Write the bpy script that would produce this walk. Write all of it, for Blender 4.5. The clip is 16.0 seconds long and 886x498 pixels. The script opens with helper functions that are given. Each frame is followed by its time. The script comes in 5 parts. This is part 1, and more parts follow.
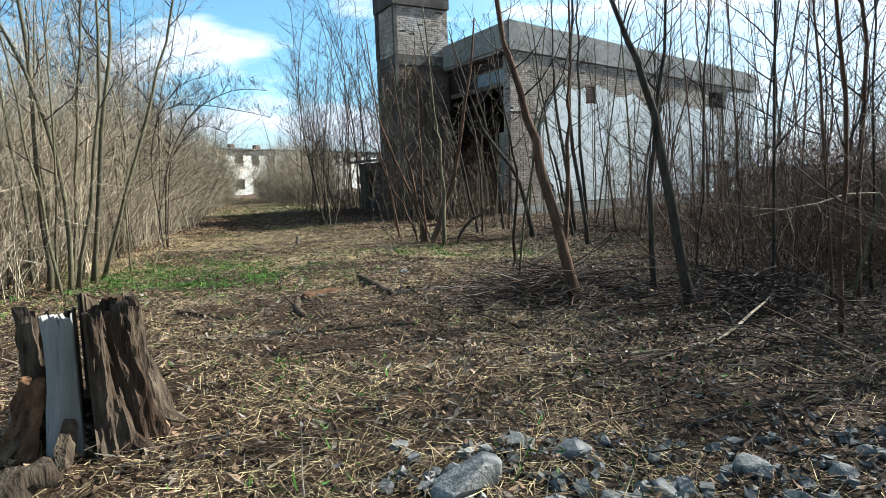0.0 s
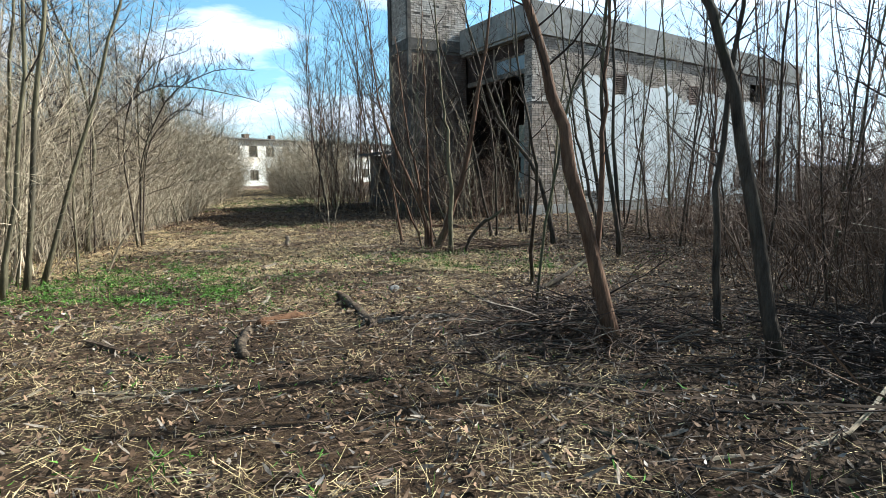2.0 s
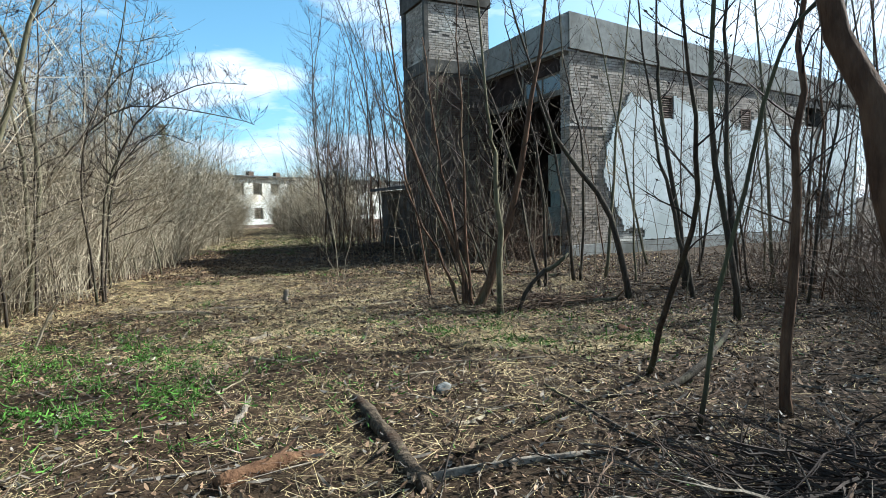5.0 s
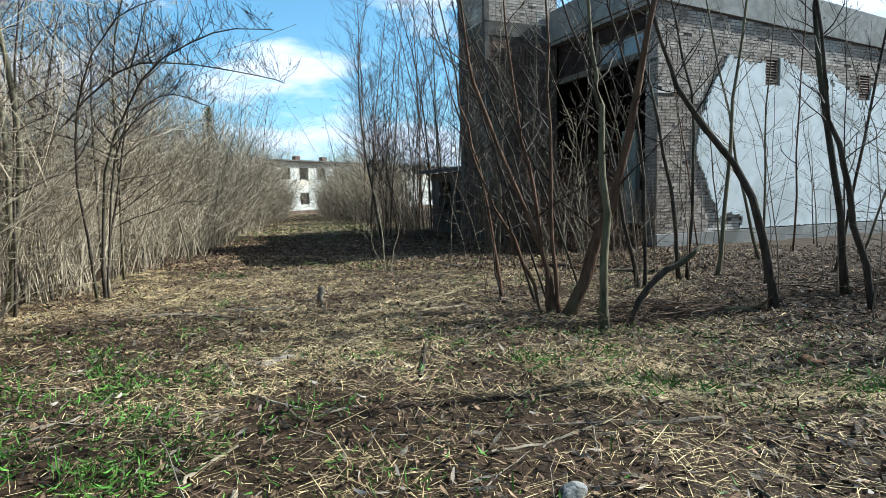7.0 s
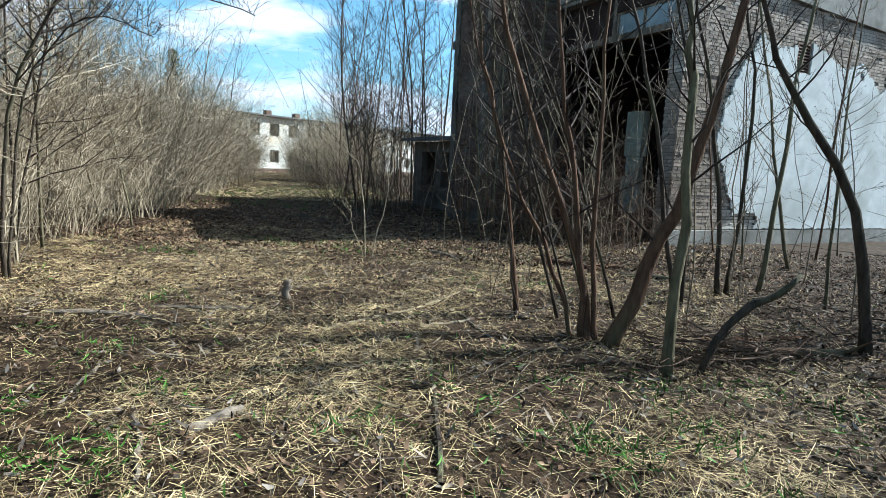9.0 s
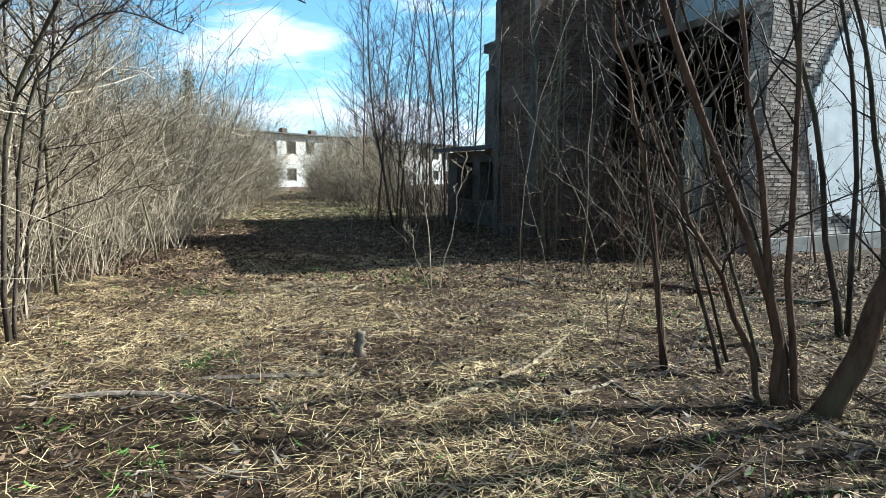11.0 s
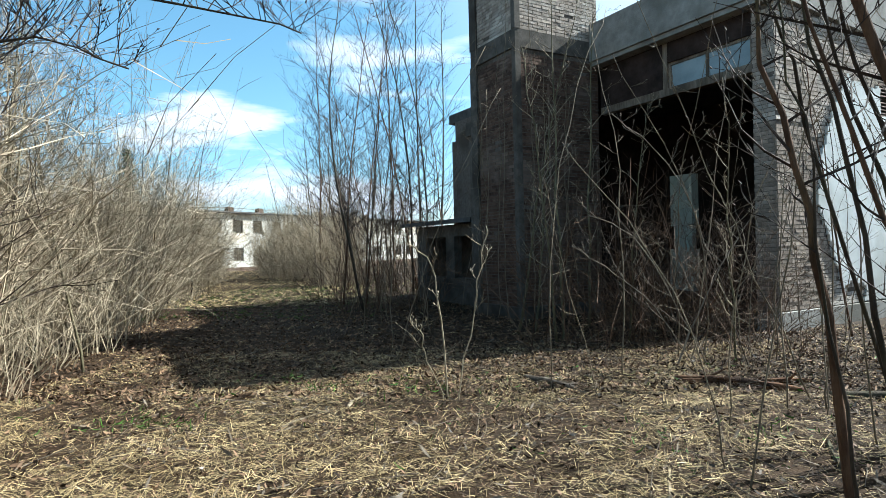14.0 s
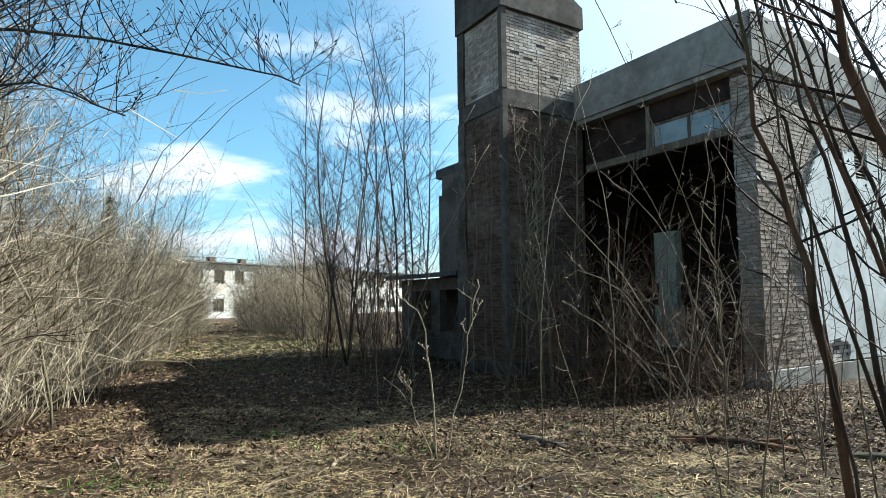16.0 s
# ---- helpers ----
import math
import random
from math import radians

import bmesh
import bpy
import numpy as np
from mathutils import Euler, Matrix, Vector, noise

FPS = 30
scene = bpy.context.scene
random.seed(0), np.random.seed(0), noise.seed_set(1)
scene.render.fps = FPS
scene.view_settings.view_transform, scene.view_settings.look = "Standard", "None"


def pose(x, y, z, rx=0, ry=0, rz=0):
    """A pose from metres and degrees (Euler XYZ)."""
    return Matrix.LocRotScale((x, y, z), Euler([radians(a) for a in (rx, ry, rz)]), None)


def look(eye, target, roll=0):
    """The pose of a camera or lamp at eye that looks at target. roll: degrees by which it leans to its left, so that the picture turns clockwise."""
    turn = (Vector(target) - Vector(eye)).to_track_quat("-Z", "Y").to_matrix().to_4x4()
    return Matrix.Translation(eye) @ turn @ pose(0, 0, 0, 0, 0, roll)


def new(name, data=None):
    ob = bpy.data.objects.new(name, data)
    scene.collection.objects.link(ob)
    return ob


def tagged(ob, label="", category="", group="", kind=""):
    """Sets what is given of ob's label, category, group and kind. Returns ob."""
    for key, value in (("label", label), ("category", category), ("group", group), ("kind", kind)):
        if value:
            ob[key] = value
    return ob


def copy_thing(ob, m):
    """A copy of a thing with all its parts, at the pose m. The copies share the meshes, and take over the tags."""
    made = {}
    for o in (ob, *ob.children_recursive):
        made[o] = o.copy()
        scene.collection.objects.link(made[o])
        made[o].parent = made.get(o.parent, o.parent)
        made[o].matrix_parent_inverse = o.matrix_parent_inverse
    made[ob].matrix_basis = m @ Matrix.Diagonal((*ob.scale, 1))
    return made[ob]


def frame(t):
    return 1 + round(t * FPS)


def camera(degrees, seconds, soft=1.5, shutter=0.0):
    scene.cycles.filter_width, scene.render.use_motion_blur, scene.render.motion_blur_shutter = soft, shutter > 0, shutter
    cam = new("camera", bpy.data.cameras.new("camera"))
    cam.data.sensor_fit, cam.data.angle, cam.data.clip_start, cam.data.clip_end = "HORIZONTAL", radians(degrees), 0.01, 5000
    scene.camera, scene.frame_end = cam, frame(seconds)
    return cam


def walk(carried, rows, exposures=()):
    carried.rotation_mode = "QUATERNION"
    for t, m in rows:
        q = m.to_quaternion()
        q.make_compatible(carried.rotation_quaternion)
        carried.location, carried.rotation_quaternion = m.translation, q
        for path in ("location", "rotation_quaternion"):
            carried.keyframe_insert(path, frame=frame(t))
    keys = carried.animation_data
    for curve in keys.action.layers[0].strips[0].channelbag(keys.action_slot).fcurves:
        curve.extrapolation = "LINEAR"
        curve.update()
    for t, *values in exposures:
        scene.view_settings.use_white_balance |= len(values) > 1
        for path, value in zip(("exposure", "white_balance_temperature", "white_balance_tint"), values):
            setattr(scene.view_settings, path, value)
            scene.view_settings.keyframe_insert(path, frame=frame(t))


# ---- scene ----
cam = camera(74.0, 16.0, soft=0.5)
# seconds, eye (x, y, z), yaw, pitch, roll
ROWS = [
    (0.0, -0.001, 0.011, 1.514, 0.78, -7.02, 2.05),
    (0.5, 0.088, 0.477, 1.533, 1.29, -7.47, 1.62),
    (1.0, 0.077, 0.911, 1.534, 0.23, -7.22, 1.63),
    (1.5, 0.136, 1.326, 1.518, -0.29, -6.11, 1.18),
    (2.0, 0.213, 1.795, 1.535, 2.60, -7.54, 0.97),
    (2.5, 0.156, 2.238, 1.566, 3.55, -6.80, 1.35),
    (3.0, 0.095, 2.634, 1.547, 4.14, -8.36, 0.97),
    (3.5, 0.023, 2.983, 1.585, 4.17, -8.47, 1.91),
    (3.7, -0.054, 3.094, 1.557, 3.44, -5.97, 2.35),
    (5.8, -0.617, 5.286, 1.503, 3.72, -3.72, 0.72),
    (6.0, -0.639, 5.437, 1.476, 6.17, -3.51, 0.55),
    (6.5, -0.778, 6.077, 1.437, 7.58, -2.46, 1.63),
    (7.0, -0.993, 6.598, 1.408, 7.57, -5.15, 1.35),
    (7.5, -1.091, 7.037, 1.463, 5.65, -5.70, -0.13),
    (8.0, -1.288, 7.484, 1.479, 6.68, -6.28, 0.62),
    (8.5, -1.438, 7.894, 1.504, 5.96, -7.68, -0.81),
    (9.0, -1.595, 8.257, 1.542, 4.39, -8.21, -2.91),
    (9.5, -1.867, 8.572, 1.552, 3.77, -7.13, -0.25),
    (10.0, -2.107, 9.051, 1.557, 6.07, -5.84, -0.51),
    (10.2, -2.185, 9.188, 1.570, 6.93, -6.81, -0.28),
    (12.3, -3.197, 10.644, 1.531, 0.66, -7.34, 1.25),
    (12.5, -3.249, 10.886, 1.532, -0.02, -6.95, 1.71),
    (13.0, -3.343, 11.103, 1.608, 0.34, -3.29, 1.78),
    (13.5, -3.394, 11.174, 1.651, 0.41, -1.91, 3.66),
    (14.0, -3.469, 11.136, 1.633, 0.67, -0.13, 1.35),
    (14.5, -3.506, 11.299, 1.601, 0.20, 0.32, 1.01),
    (15.0, -3.500, 11.481, 1.676, -1.27, 1.58, 2.19),
    (15.5, -3.530, 11.461, 1.705, -1.45, 2.73, 1.42),
    (16.0, -3.554, 11.196, 1.632, -1.08, 5.04, 0.62),
]
walk(cam, [(t, pose(x, y, z, 90 + pitch, 0, yaw) @ pose(0, 0, 0, 0, 0, -roll)) for t, x, y, z, yaw, pitch, roll in ROWS],
     [(0.0, 1.74, 5550, 5.5), (3.5, 1.82, 5550, 5), (6.0, 1.60, 5250, 2.5), (8.0, 1.60, 5300, 3.5), (10.0, 1.76, 5250, 3), (12.5, 1.86, 5450, 4), (16.0, 1.70, 5550, 2.5)])

# ---- light ----
SUN_AZ, SUN_EL = radians(21.5), radians(36)
SUN_DIR = Vector((math.cos(SUN_AZ) * math.cos(SUN_EL), math.sin(SUN_AZ) * math.cos(SUN_EL), math.sin(SUN_EL)))
sun_data = bpy.data.lights.new("sun", "SUN")
sun_data.energy, sun_data.angle, sun_data.color = 5.0, radians(0.53), (1.0, 0.925, 0.80)
sun = new("sun", sun_data)
sun.matrix_world = look(SUN_DIR * 100, (0, 0, 0))

world = bpy.data.worlds.new("sky")
scene.world = world
world.use_nodes = True
wn, wl = world.node_tree.nodes, world.node_tree.links
wn.clear()
w_out, w_bg, w_sky = wn.new("ShaderNodeOutputWorld"), wn.new("ShaderNodeBackground"), wn.new("ShaderNodeTexSky")
w_sky.sky_type, w_sky.sun_disc = "NISHITA", False
w_sky.sun_elevation, w_sky.sun_rotation = SUN_EL, math.pi / 2 - SUN_AZ
w_sky.air_density, w_sky.dust_density, w_sky.ozone_density = 1.0, 0.5, 3.0
w_bg.inputs["Strength"].default_value = 0.054
# clouds: flat banks low over the horizon
w_tc, w_map, w_noise, w_ramp = wn.new("ShaderNodeTexCoord"), wn.new("ShaderNodeMapping"), wn.new("ShaderNodeTexNoise"), wn.new("ShaderNodeValToRGB")
w_map.inputs["Scale"].default_value = (1.6, 1.6, 7.0)
w_map.inputs["Location"].default_value = (0.35, 0.2, 0.22)
w_noise.inputs["Scale"].default_value, w_noise.inputs["Detail"].default_value, w_noise.inputs["Roughness"].default_value = 1.7, 7.0, 0.55
w_ramp.color_ramp.elements[0].position, w_ramp.color_ramp.elements[1].position = 0.50, 0.60
w_mix = wn.new("ShaderNodeMix")
w_mix.data_type = "RGBA"
w_mix.inputs["B"].default_value = (7.2, 7.25, 7.35, 1)
wl.new(w_tc.outputs["Generated"], w_map.inputs["Vector"])
wl.new(w_map.outputs["Vector"], w_noise.inputs["Vector"])
wl.new(w_noise.outputs["Fac"], w_ramp.inputs["Fac"])
# clouds thin out overhead; a bright haze spreads round the sun
w_sep, w_low, w_dot, w_haze, w_cut, w_max = wn.new("ShaderNodeSeparateXYZ"), wn.new("ShaderNodeMapRange"), wn.new("ShaderNodeVectorMath"), wn.new("ShaderNodeMapRange"), wn.new("ShaderNodeMath"), wn.new("ShaderNodeMath")
w_low.inputs["From Min"].default_value, w_low.inputs["From Max"].default_value = 0.52, 0.25
w_dot.operation = "DOT_PRODUCT"
w_dot.inputs[1].default_value = SUN_DIR
w_haze.inputs["From Min"].default_value, w_haze.inputs["From Max"].default_value, w_haze.inputs["To Max"].default_value = 0.42, 0.88, 0.95
w_cut.operation, w_max.operation = "MULTIPLY", "MAXIMUM"
wl.new(w_tc.outputs["Generated"], w_sep.inputs["Vector"])
wl.new(w_sep.outputs["Z"], w_low.inputs["Value"])
wl.new(w_tc.outputs["Generated"], w_dot.inputs[0])
wl.new(w_dot.outputs["Value"], w_haze.inputs["Value"])
wl.new(w_ramp.outputs["Color"], w_cut.inputs[0])
wl.new(w_low.outputs["Result"], w_cut.inputs[1])
wl.new(w_cut.outputs["Value"], w_max.inputs[0])
wl.new(w_haze.outputs["Result"], w_max.inputs[1])
wl.new(w_max.outputs["Value"], w_mix.inputs["Factor"])
w_hue = wn.new("ShaderNodeHueSaturation")
w_hue.inputs["Hue"].default_value = 0.472
w_hue.inputs["Saturation"].default_value, w_hue.inputs["Value"].default_value = 0.98, 1.13
wl.new(w_sky.outputs["Color"], w_hue.inputs["Color"])
wl.new(w_hue.outputs["Color"], w_mix.inputs["A"])
wl.new(w_mix.outputs["Result"], w_bg.inputs["Color"])
wl.new(w_bg.outputs["Background"], w_out.inputs["Surface"])


# ---- materials ----
def material(name, c1, c2, scale=4.0, rough=0.85, bump=0.3, c3=None, scale2=0.6, fine=60.0, island=0.0, obj_random=0.0, stretch=(1, 1, 1), metal=0.0, bump_scale=None):
    """Two-scale mottled surface: c1 to c2 by fine grain, c3 in larger stains, random shift per piece."""
    m = bpy.data.materials.new(name)
    m.use_nodes = True
    n, l = m.node_tree.nodes, m.node_tree.links
    b = n["Principled BSDF"]
    tc, mp = n.new("ShaderNodeTexCoord"), n.new("ShaderNodeMapping")
    mp.inputs["Scale"].default_value = stretch
    l.new(tc.outputs["Object"], mp.inputs["Vector"])
    n1, r1 = n.new("ShaderNodeTexNoise"), n.new("ShaderNodeValToRGB")
    n1.inputs["Scale"].default_value, n1.inputs["Detail"].default_value, n1.inputs["Roughness"].default_value = scale, 8.0, 0.65
    r1.color_ramp.elements[0].position, r1.color_ramp.elements[1].position = 0.32, 0.68
    r1.color_ramp.elements[0].color, r1.color_ramp.elements[1].color = (*c1, 1), (*c2, 1)
    l.new(mp.outputs["Vector"], n1.inputs["Vector"])
    l.new(n1.outputs["Fac"], r1.inputs["Fac"])
    col = r1.outputs["Color"]
    if c3:
        n2, r2, mx = n.new("ShaderNodeTexNoise"), n.new("ShaderNodeValToRGB"), n.new("ShaderNodeMix")
        n2.inputs["Scale"].default_value, n2.inputs["Detail"].default_value = scale2, 6.0
        r2.color_ramp.elements[0].position, r2.color_ramp.elements[1].position = 0.50, 0.66
        mx.data_type = "RGBA"
        mx.inputs["B"].default_value = (*c3, 1)
        l.new(mp.outputs["Vector"], n2.inputs["Vector"])
        l.new(n2.outputs["Fac"], r2.inputs["Fac"])
        l.new(r2.outputs["Color"], mx.inputs["Factor"])
        l.new(col, mx.inputs["A"])
        col = mx.outputs["Result"]
    if island or obj_random:
        src = n.new("ShaderNodeNewGeometry").outputs["Random Per Island"] if island else n.new("ShaderNodeObjectInfo").outputs["Random"]
        hs, mr = n.new("ShaderNodeHueSaturation"), n.new("ShaderNodeMapRange")
        k = island or obj_random
        mr.inputs["To Min"].default_value, mr.inputs["To Max"].default_value = 1 - k, 1 + k
        l.new(src, mr.inputs["Value"])
        l.new(mr.outputs["Result"], hs.inputs["Value"])
        l.new(col, hs.inputs["Color"])
        col = hs.outputs["Color"]
    l.new(col, b.inputs["Base Color"])
    b.inputs["Roughness"].default_value, b.inputs["Metallic"].default_value = rough, metal
    b.inputs["Specular IOR Level"].default_value = 0.12 if rough > 0.5 else 0.5
    if bump:
        n3, bp = n.new("ShaderNodeTexNoise"), n.new("ShaderNodeBump")
        n3.inputs["Scale"].default_value, n3.inputs["Detail"].default_value = fine, 5.0
        bp.inputs["Strength"].default_value, bp.inputs["Distance"].default_value = bump, 0.02
        l.new(mp.outputs["Vector"], n3.inputs["Vector"])
        l.new(n3.outputs["Fac"], bp.inputs["Height"])
        l.new(bp.outputs["Normal"], b.inputs["Normal"])
    return m


M_SOIL = material("leaf_litter_soil", (0.0055, 0.0033, 0.0018), (0.054, 0.033, 0.017), 11.0, 0.95, 0.9, (0.027, 0.0175, 0.0095), 0.5, 35.0)
M_STRAW = material("dry_straw", (0.12, 0.082, 0.034), (0.58, 0.455, 0.245), 3.0, 0.65, 0, island=0.9)
M_LEAF = material("dead_leaves", (0.024, 0.0135, 0.0075), (0.175, 0.112, 0.067), 3.0, 0.7, 0, island=0.95)
M_LEAF_PALE = material("bleached_leaves", (0.0816, 0.0663, 0.051), (0.235, 0.204, 0.173), 4.0, 0.6, 0, island=0.7)
M_GRASS = material("fresh_grass", (0.0272, 0.0714, 0.00952), (0.0816, 0.17, 0.0238), 6.0, 0.6, 0, island=0.5)
M_BARK = material("grey_brown_bark", (0.0165, 0.0128, 0.00975), (0.0788, 0.0615, 0.045), 14.0, 0.9, 0.7, (0.075, 0.0735, 0.0413), 2.0, 50.0, stretch=(1, 1, 0.25))
M_BARK_RED = material("reddish_bark", (0.0413, 0.0223, 0.0141), (0.128, 0.0759, 0.0462), 14.0, 0.9, 0.7, (0.0908, 0.0825, 0.0454), 1.5, 50.0, stretch=(1, 1, 0.25))
M_BARK_GREEN = material("olive_bark", (0.0488, 0.042, 0.024), (0.158, 0.139, 0.084), 12.0, 0.85, 0.5, (0.06, 0.051, 0.0345), 1.6, 50.0, stretch=(1, 1, 0.3))
M_TWIG = material("dark_twigs", (0.014, 0.0098, 0.0077), (0.056, 0.0406, 0.0315), 8.0, 0.8, 0)
M_DRY = material("tan_dry_stems", (0.156, 0.123, 0.0819), (0.353, 0.295, 0.205), 5.0, 0.75, 0, island=0.45)
M_BRUSH = material("brown_brush", (0.040, 0.025, 0.017), (0.150, 0.100, 0.066), 6.0, 0.8, 0, island=0.5)
M_WAND = material("pale_brown_wands", (0.0864, 0.0684, 0.0468), (0.216, 0.176, 0.122), 6.0, 0.8, 0)
M_DRYWOOD = material("weathered_wood", (0.0663, 0.0515, 0.039), (0.257, 0.215, 0.168), 10.0, 0.85, 0.6, (0.0702, 0.0585, 0.0437), 1.6, 40.0, stretch=(1, 1, 0.2))
M_ROT = material("rotten_orange_wood", (0.044, 0.0208, 0.0112), (0.168, 0.092, 0.048), 9.0, 0.95, 0.8, (0.032, 0.0192, 0.0128), 2.0, 40.0)
M_STUMP = material("stump_wood", (0.0124, 0.0084, 0.00619), (0.112, 0.0833, 0.0551), 18.0, 0.95, 1.0, (0.0338, 0.0203, 0.0124), 3.0, 45.0, stretch=(1, 1, 0.15))
M_STUMP_FACE = material("pale_split_wood", (0.191, 0.184, 0.173), (0.319, 0.306, 0.28), 6.0, 0.8, 0.3, (0.14, 0.128, 0.109), 2.0, 40.0, stretch=(1, 1, 0.2))
M_STONE = material("grey_rubble", (0.102, 0.0992, 0.0896), (0.252, 0.246, 0.228), 8.0, 0.9, 0.6, (0.078, 0.078, 0.066), 2.0, 45.0)
# red brick, darkened to carry the shade on the lower tower
M_BRICK = material("dark_red_brick", (0.054, 0.034, 0.025), (0.118, 0.078, 0.059), 9.0, 0.92, 0.5, (0.132, 0.100, 0.080), 1.2, 60.0, island=0.28)
# next two: brick with plaster residue, its colour also raised for sunlight
M_BRICK_PALE = material("lit_pale_brick_with_residue", (0.205, 0.168, 0.136), (0.392, 0.34, 0.288), 7.0, 0.92, 0.5, (0.428, 0.401, 0.358), 0.9, 60.0, island=0.25)
M_BRICK_ONE = material("lit_pale_brick_with_residue_single", (0.168, 0.133, 0.104), (0.32, 0.268, 0.22), 9.0, 0.92, 0.5, (0.352, 0.324, 0.288), 1.2, 60.0, obj_random=0.25)
M_MORTAR = material("old_mortar", (0.0796, 0.0692, 0.0587), (0.152, 0.135, 0.117), 12.0, 0.95, 0.5, (0.0674, 0.0564, 0.0454), 0.8)
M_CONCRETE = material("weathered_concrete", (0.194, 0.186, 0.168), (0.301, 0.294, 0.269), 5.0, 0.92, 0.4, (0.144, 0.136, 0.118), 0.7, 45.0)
# darker and warmer than the concrete above
M_CONCRETE_DARK = material("dark_concrete", (0.054, 0.0484, 0.0419), (0.118, 0.107, 0.0928), 5.0, 0.92, 0.4, (0.0414, 0.0356, 0.0293), 0.7, 45.0)
M_PLASTER = material("pale_grey_plaster", (0.499, 0.526, 0.512), (0.659, 0.677, 0.664), 3.0, 0.9, 0.25, (0.427, 0.442, 0.419), 0.5, 30.0)
M_WHITE = material("cream_render", (0.458, 0.443, 0.391), (0.59, 0.576, 0.524), 1.2, 0.9, 0.2, (0.339, 0.244, 0.133), 0.22, 20.0)
M_DARK = material("dark_void_paint", (0.03, 0.03, 0.03), (0.06, 0.055, 0.05), 3.0, 0.9, 0.1)
# walls behind the open front, with the indoor shade put into their colour
M_INNER = material("shade_dark_inner_wall", (0.0189, 0.0132, 0.0113), (0.0536, 0.0378, 0.0315), 3.0, 0.95, 0.3, (0.0158, 0.0132, 0.012), 0.7)
M_ROOFING = material("roofing_felt", (0.049, 0.049, 0.049), (0.105, 0.101, 0.098), 3.0, 0.9, 0.3)
M_METAL = material("rusty_steel", (0.09, 0.055, 0.04), (0.20, 0.15, 0.12), 9.0, 0.7, 0.3, metal=0.4)
M_GREEN_WALL = material("flaking_green_paint", (0.357, 0.383, 0.315), (0.51, 0.527, 0.451), 4.0, 0.9, 0.2, (0.281, 0.255, 0.204), 1.0)
M_GLASSY = material("dusty_window_glass", (0.16, 0.20, 0.22), (0.24, 0.29, 0.31), 2.0, 0.25, 0)
M_NEEDLE = material("conifer_needles", (0.03, 0.05, 0.018), (0.07, 0.10, 0.035), 5.0, 0.7, 0, island=0.4)


# ---- mesh helpers ----
class Soup:
    """Collects vertices and faces for one mesh."""

    def __init__(self):
        self.v, self.f = [], []

    def box(self, lo, hi, m=None):
        x0, y0, z0 = lo
        x1, y1, z1 = hi
        p = [(x0, y0, z0), (x1, y0, z0), (x1, y1, z0), (x0, y1, z0), (x0, y0, z1), (x1, y0, z1), (x1, y1, z1), (x0, y1, z1)]
        self.hexa(p if m is None else [tuple(m @ Vector(q)) for q in p])

    def hexa(self, p):
        k = len(self.v)
        self.v += p
        self.f += [(k, k + 3, k + 2, k + 1), (k + 4, k + 5, k + 6, k + 7), (k, k + 1, k + 5, k + 4), (k + 1, k + 2, k + 6, k + 5), (k + 2, k + 3, k + 7, k + 6), (k + 3, k, k + 4, k + 7)]

    def tube(self, pts, radii, sides=5, rnd=None, rough=0.0, cap=True):
        k = len(self.v)
        pts = [Vector(p) for p in pts]
        n = len(pts)
        side = Vector((1, 0, 0))
        for i, (p, r) in enumerate(zip(pts, radii)):
            d = (pts[min(i + 1, n - 1)] - pts[max(i - 1, 0)]).normalized()
            side = side - d * side.dot(d)
            if side.length < 1e-3:
                side = d.orthogonal()
            side.normalize()
            up = d.cross(side)
            for j in range(sides):
                a = 2 * math.pi * j / sides
                q = r * (1 + (rnd.uniform(-rough, rough) if rnd else 0))
                self.v.append(tuple(p + side * (q * math.cos(a)) + up * (q * math.sin(a))))
        for i in range(n - 1):
            for j in range(sides):
                j2 = (j + 1) % sides
                self.f.append((k + i * sides + j, k + i * sides + j2, k + (i + 1) * sides + j2, k + (i + 1) * sides + j))
        if cap:
            self.f.append(tuple(k + j for j in reversed(range(sides))))
            self.f.append(tuple(k + (n - 1) * sides + j for j in range(sides)))

    def mesh(self, name, mat, smooth=False):
        me = bpy.data.meshes.new(name)
        me.from_pydata(self.v, [], self.f)
        me.materials.append(mat)
        if smooth:
            me.polygons.foreach_set("use_smooth", [True] * len(me.polygons))
        me.update()
        return me


def part(name, soup, mat, parent=None, label="", smooth=False, kind="", weld=False):
    ob = new(name, soup.mesh(name, mat, smooth))
    if weld:
        bm = bmesh.new()
        bm.from_mesh(ob.data)
        bmesh.ops.remove_doubles(bm, verts=bm.verts, dist=0.0005)
        bm.to_mesh(ob.data)
        bm.free()
    ob.parent = parent
    return tagged(ob, label=label, kind=kind)


def empty(name, m, label, category, group="", kind=""):
    ob = new(name)
    ob.matrix_world = m
    return tagged(ob, label, category, group, kind)


def relief(x, y):
    """The height of the ground."""
    n = noise.noise(Vector((x * 0.35, y * 0.35, 1.7))) * 0.07 + noise.noise(Vector((x * 1.3, y * 1.3, 5.1))) * 0.035 + noise.noise(Vector((x * 4.1, y * 4.1, 9.1))) * 0.018 + noise.noise(Vector((x * 2.3, y * 2.3, 3.1))) * 0.022
    fade = max(0.0, min(1.0, (70 - abs(y)) / 30))
    return n * fade


# ---- ground: one sheet, fine near the path, reaching the horizon ----
def steps(a, b, fine, far):
    out, x, d = list(np.arange(a, b, fine)), b, fine
    while x < far:
        out.append(x)
        d *= 1.28
        x += d
    x, d, low = a, fine, []
    while x > -far:
        d *= 1.28
        x -= d
        low.append(x)
    return low[::-1] + out


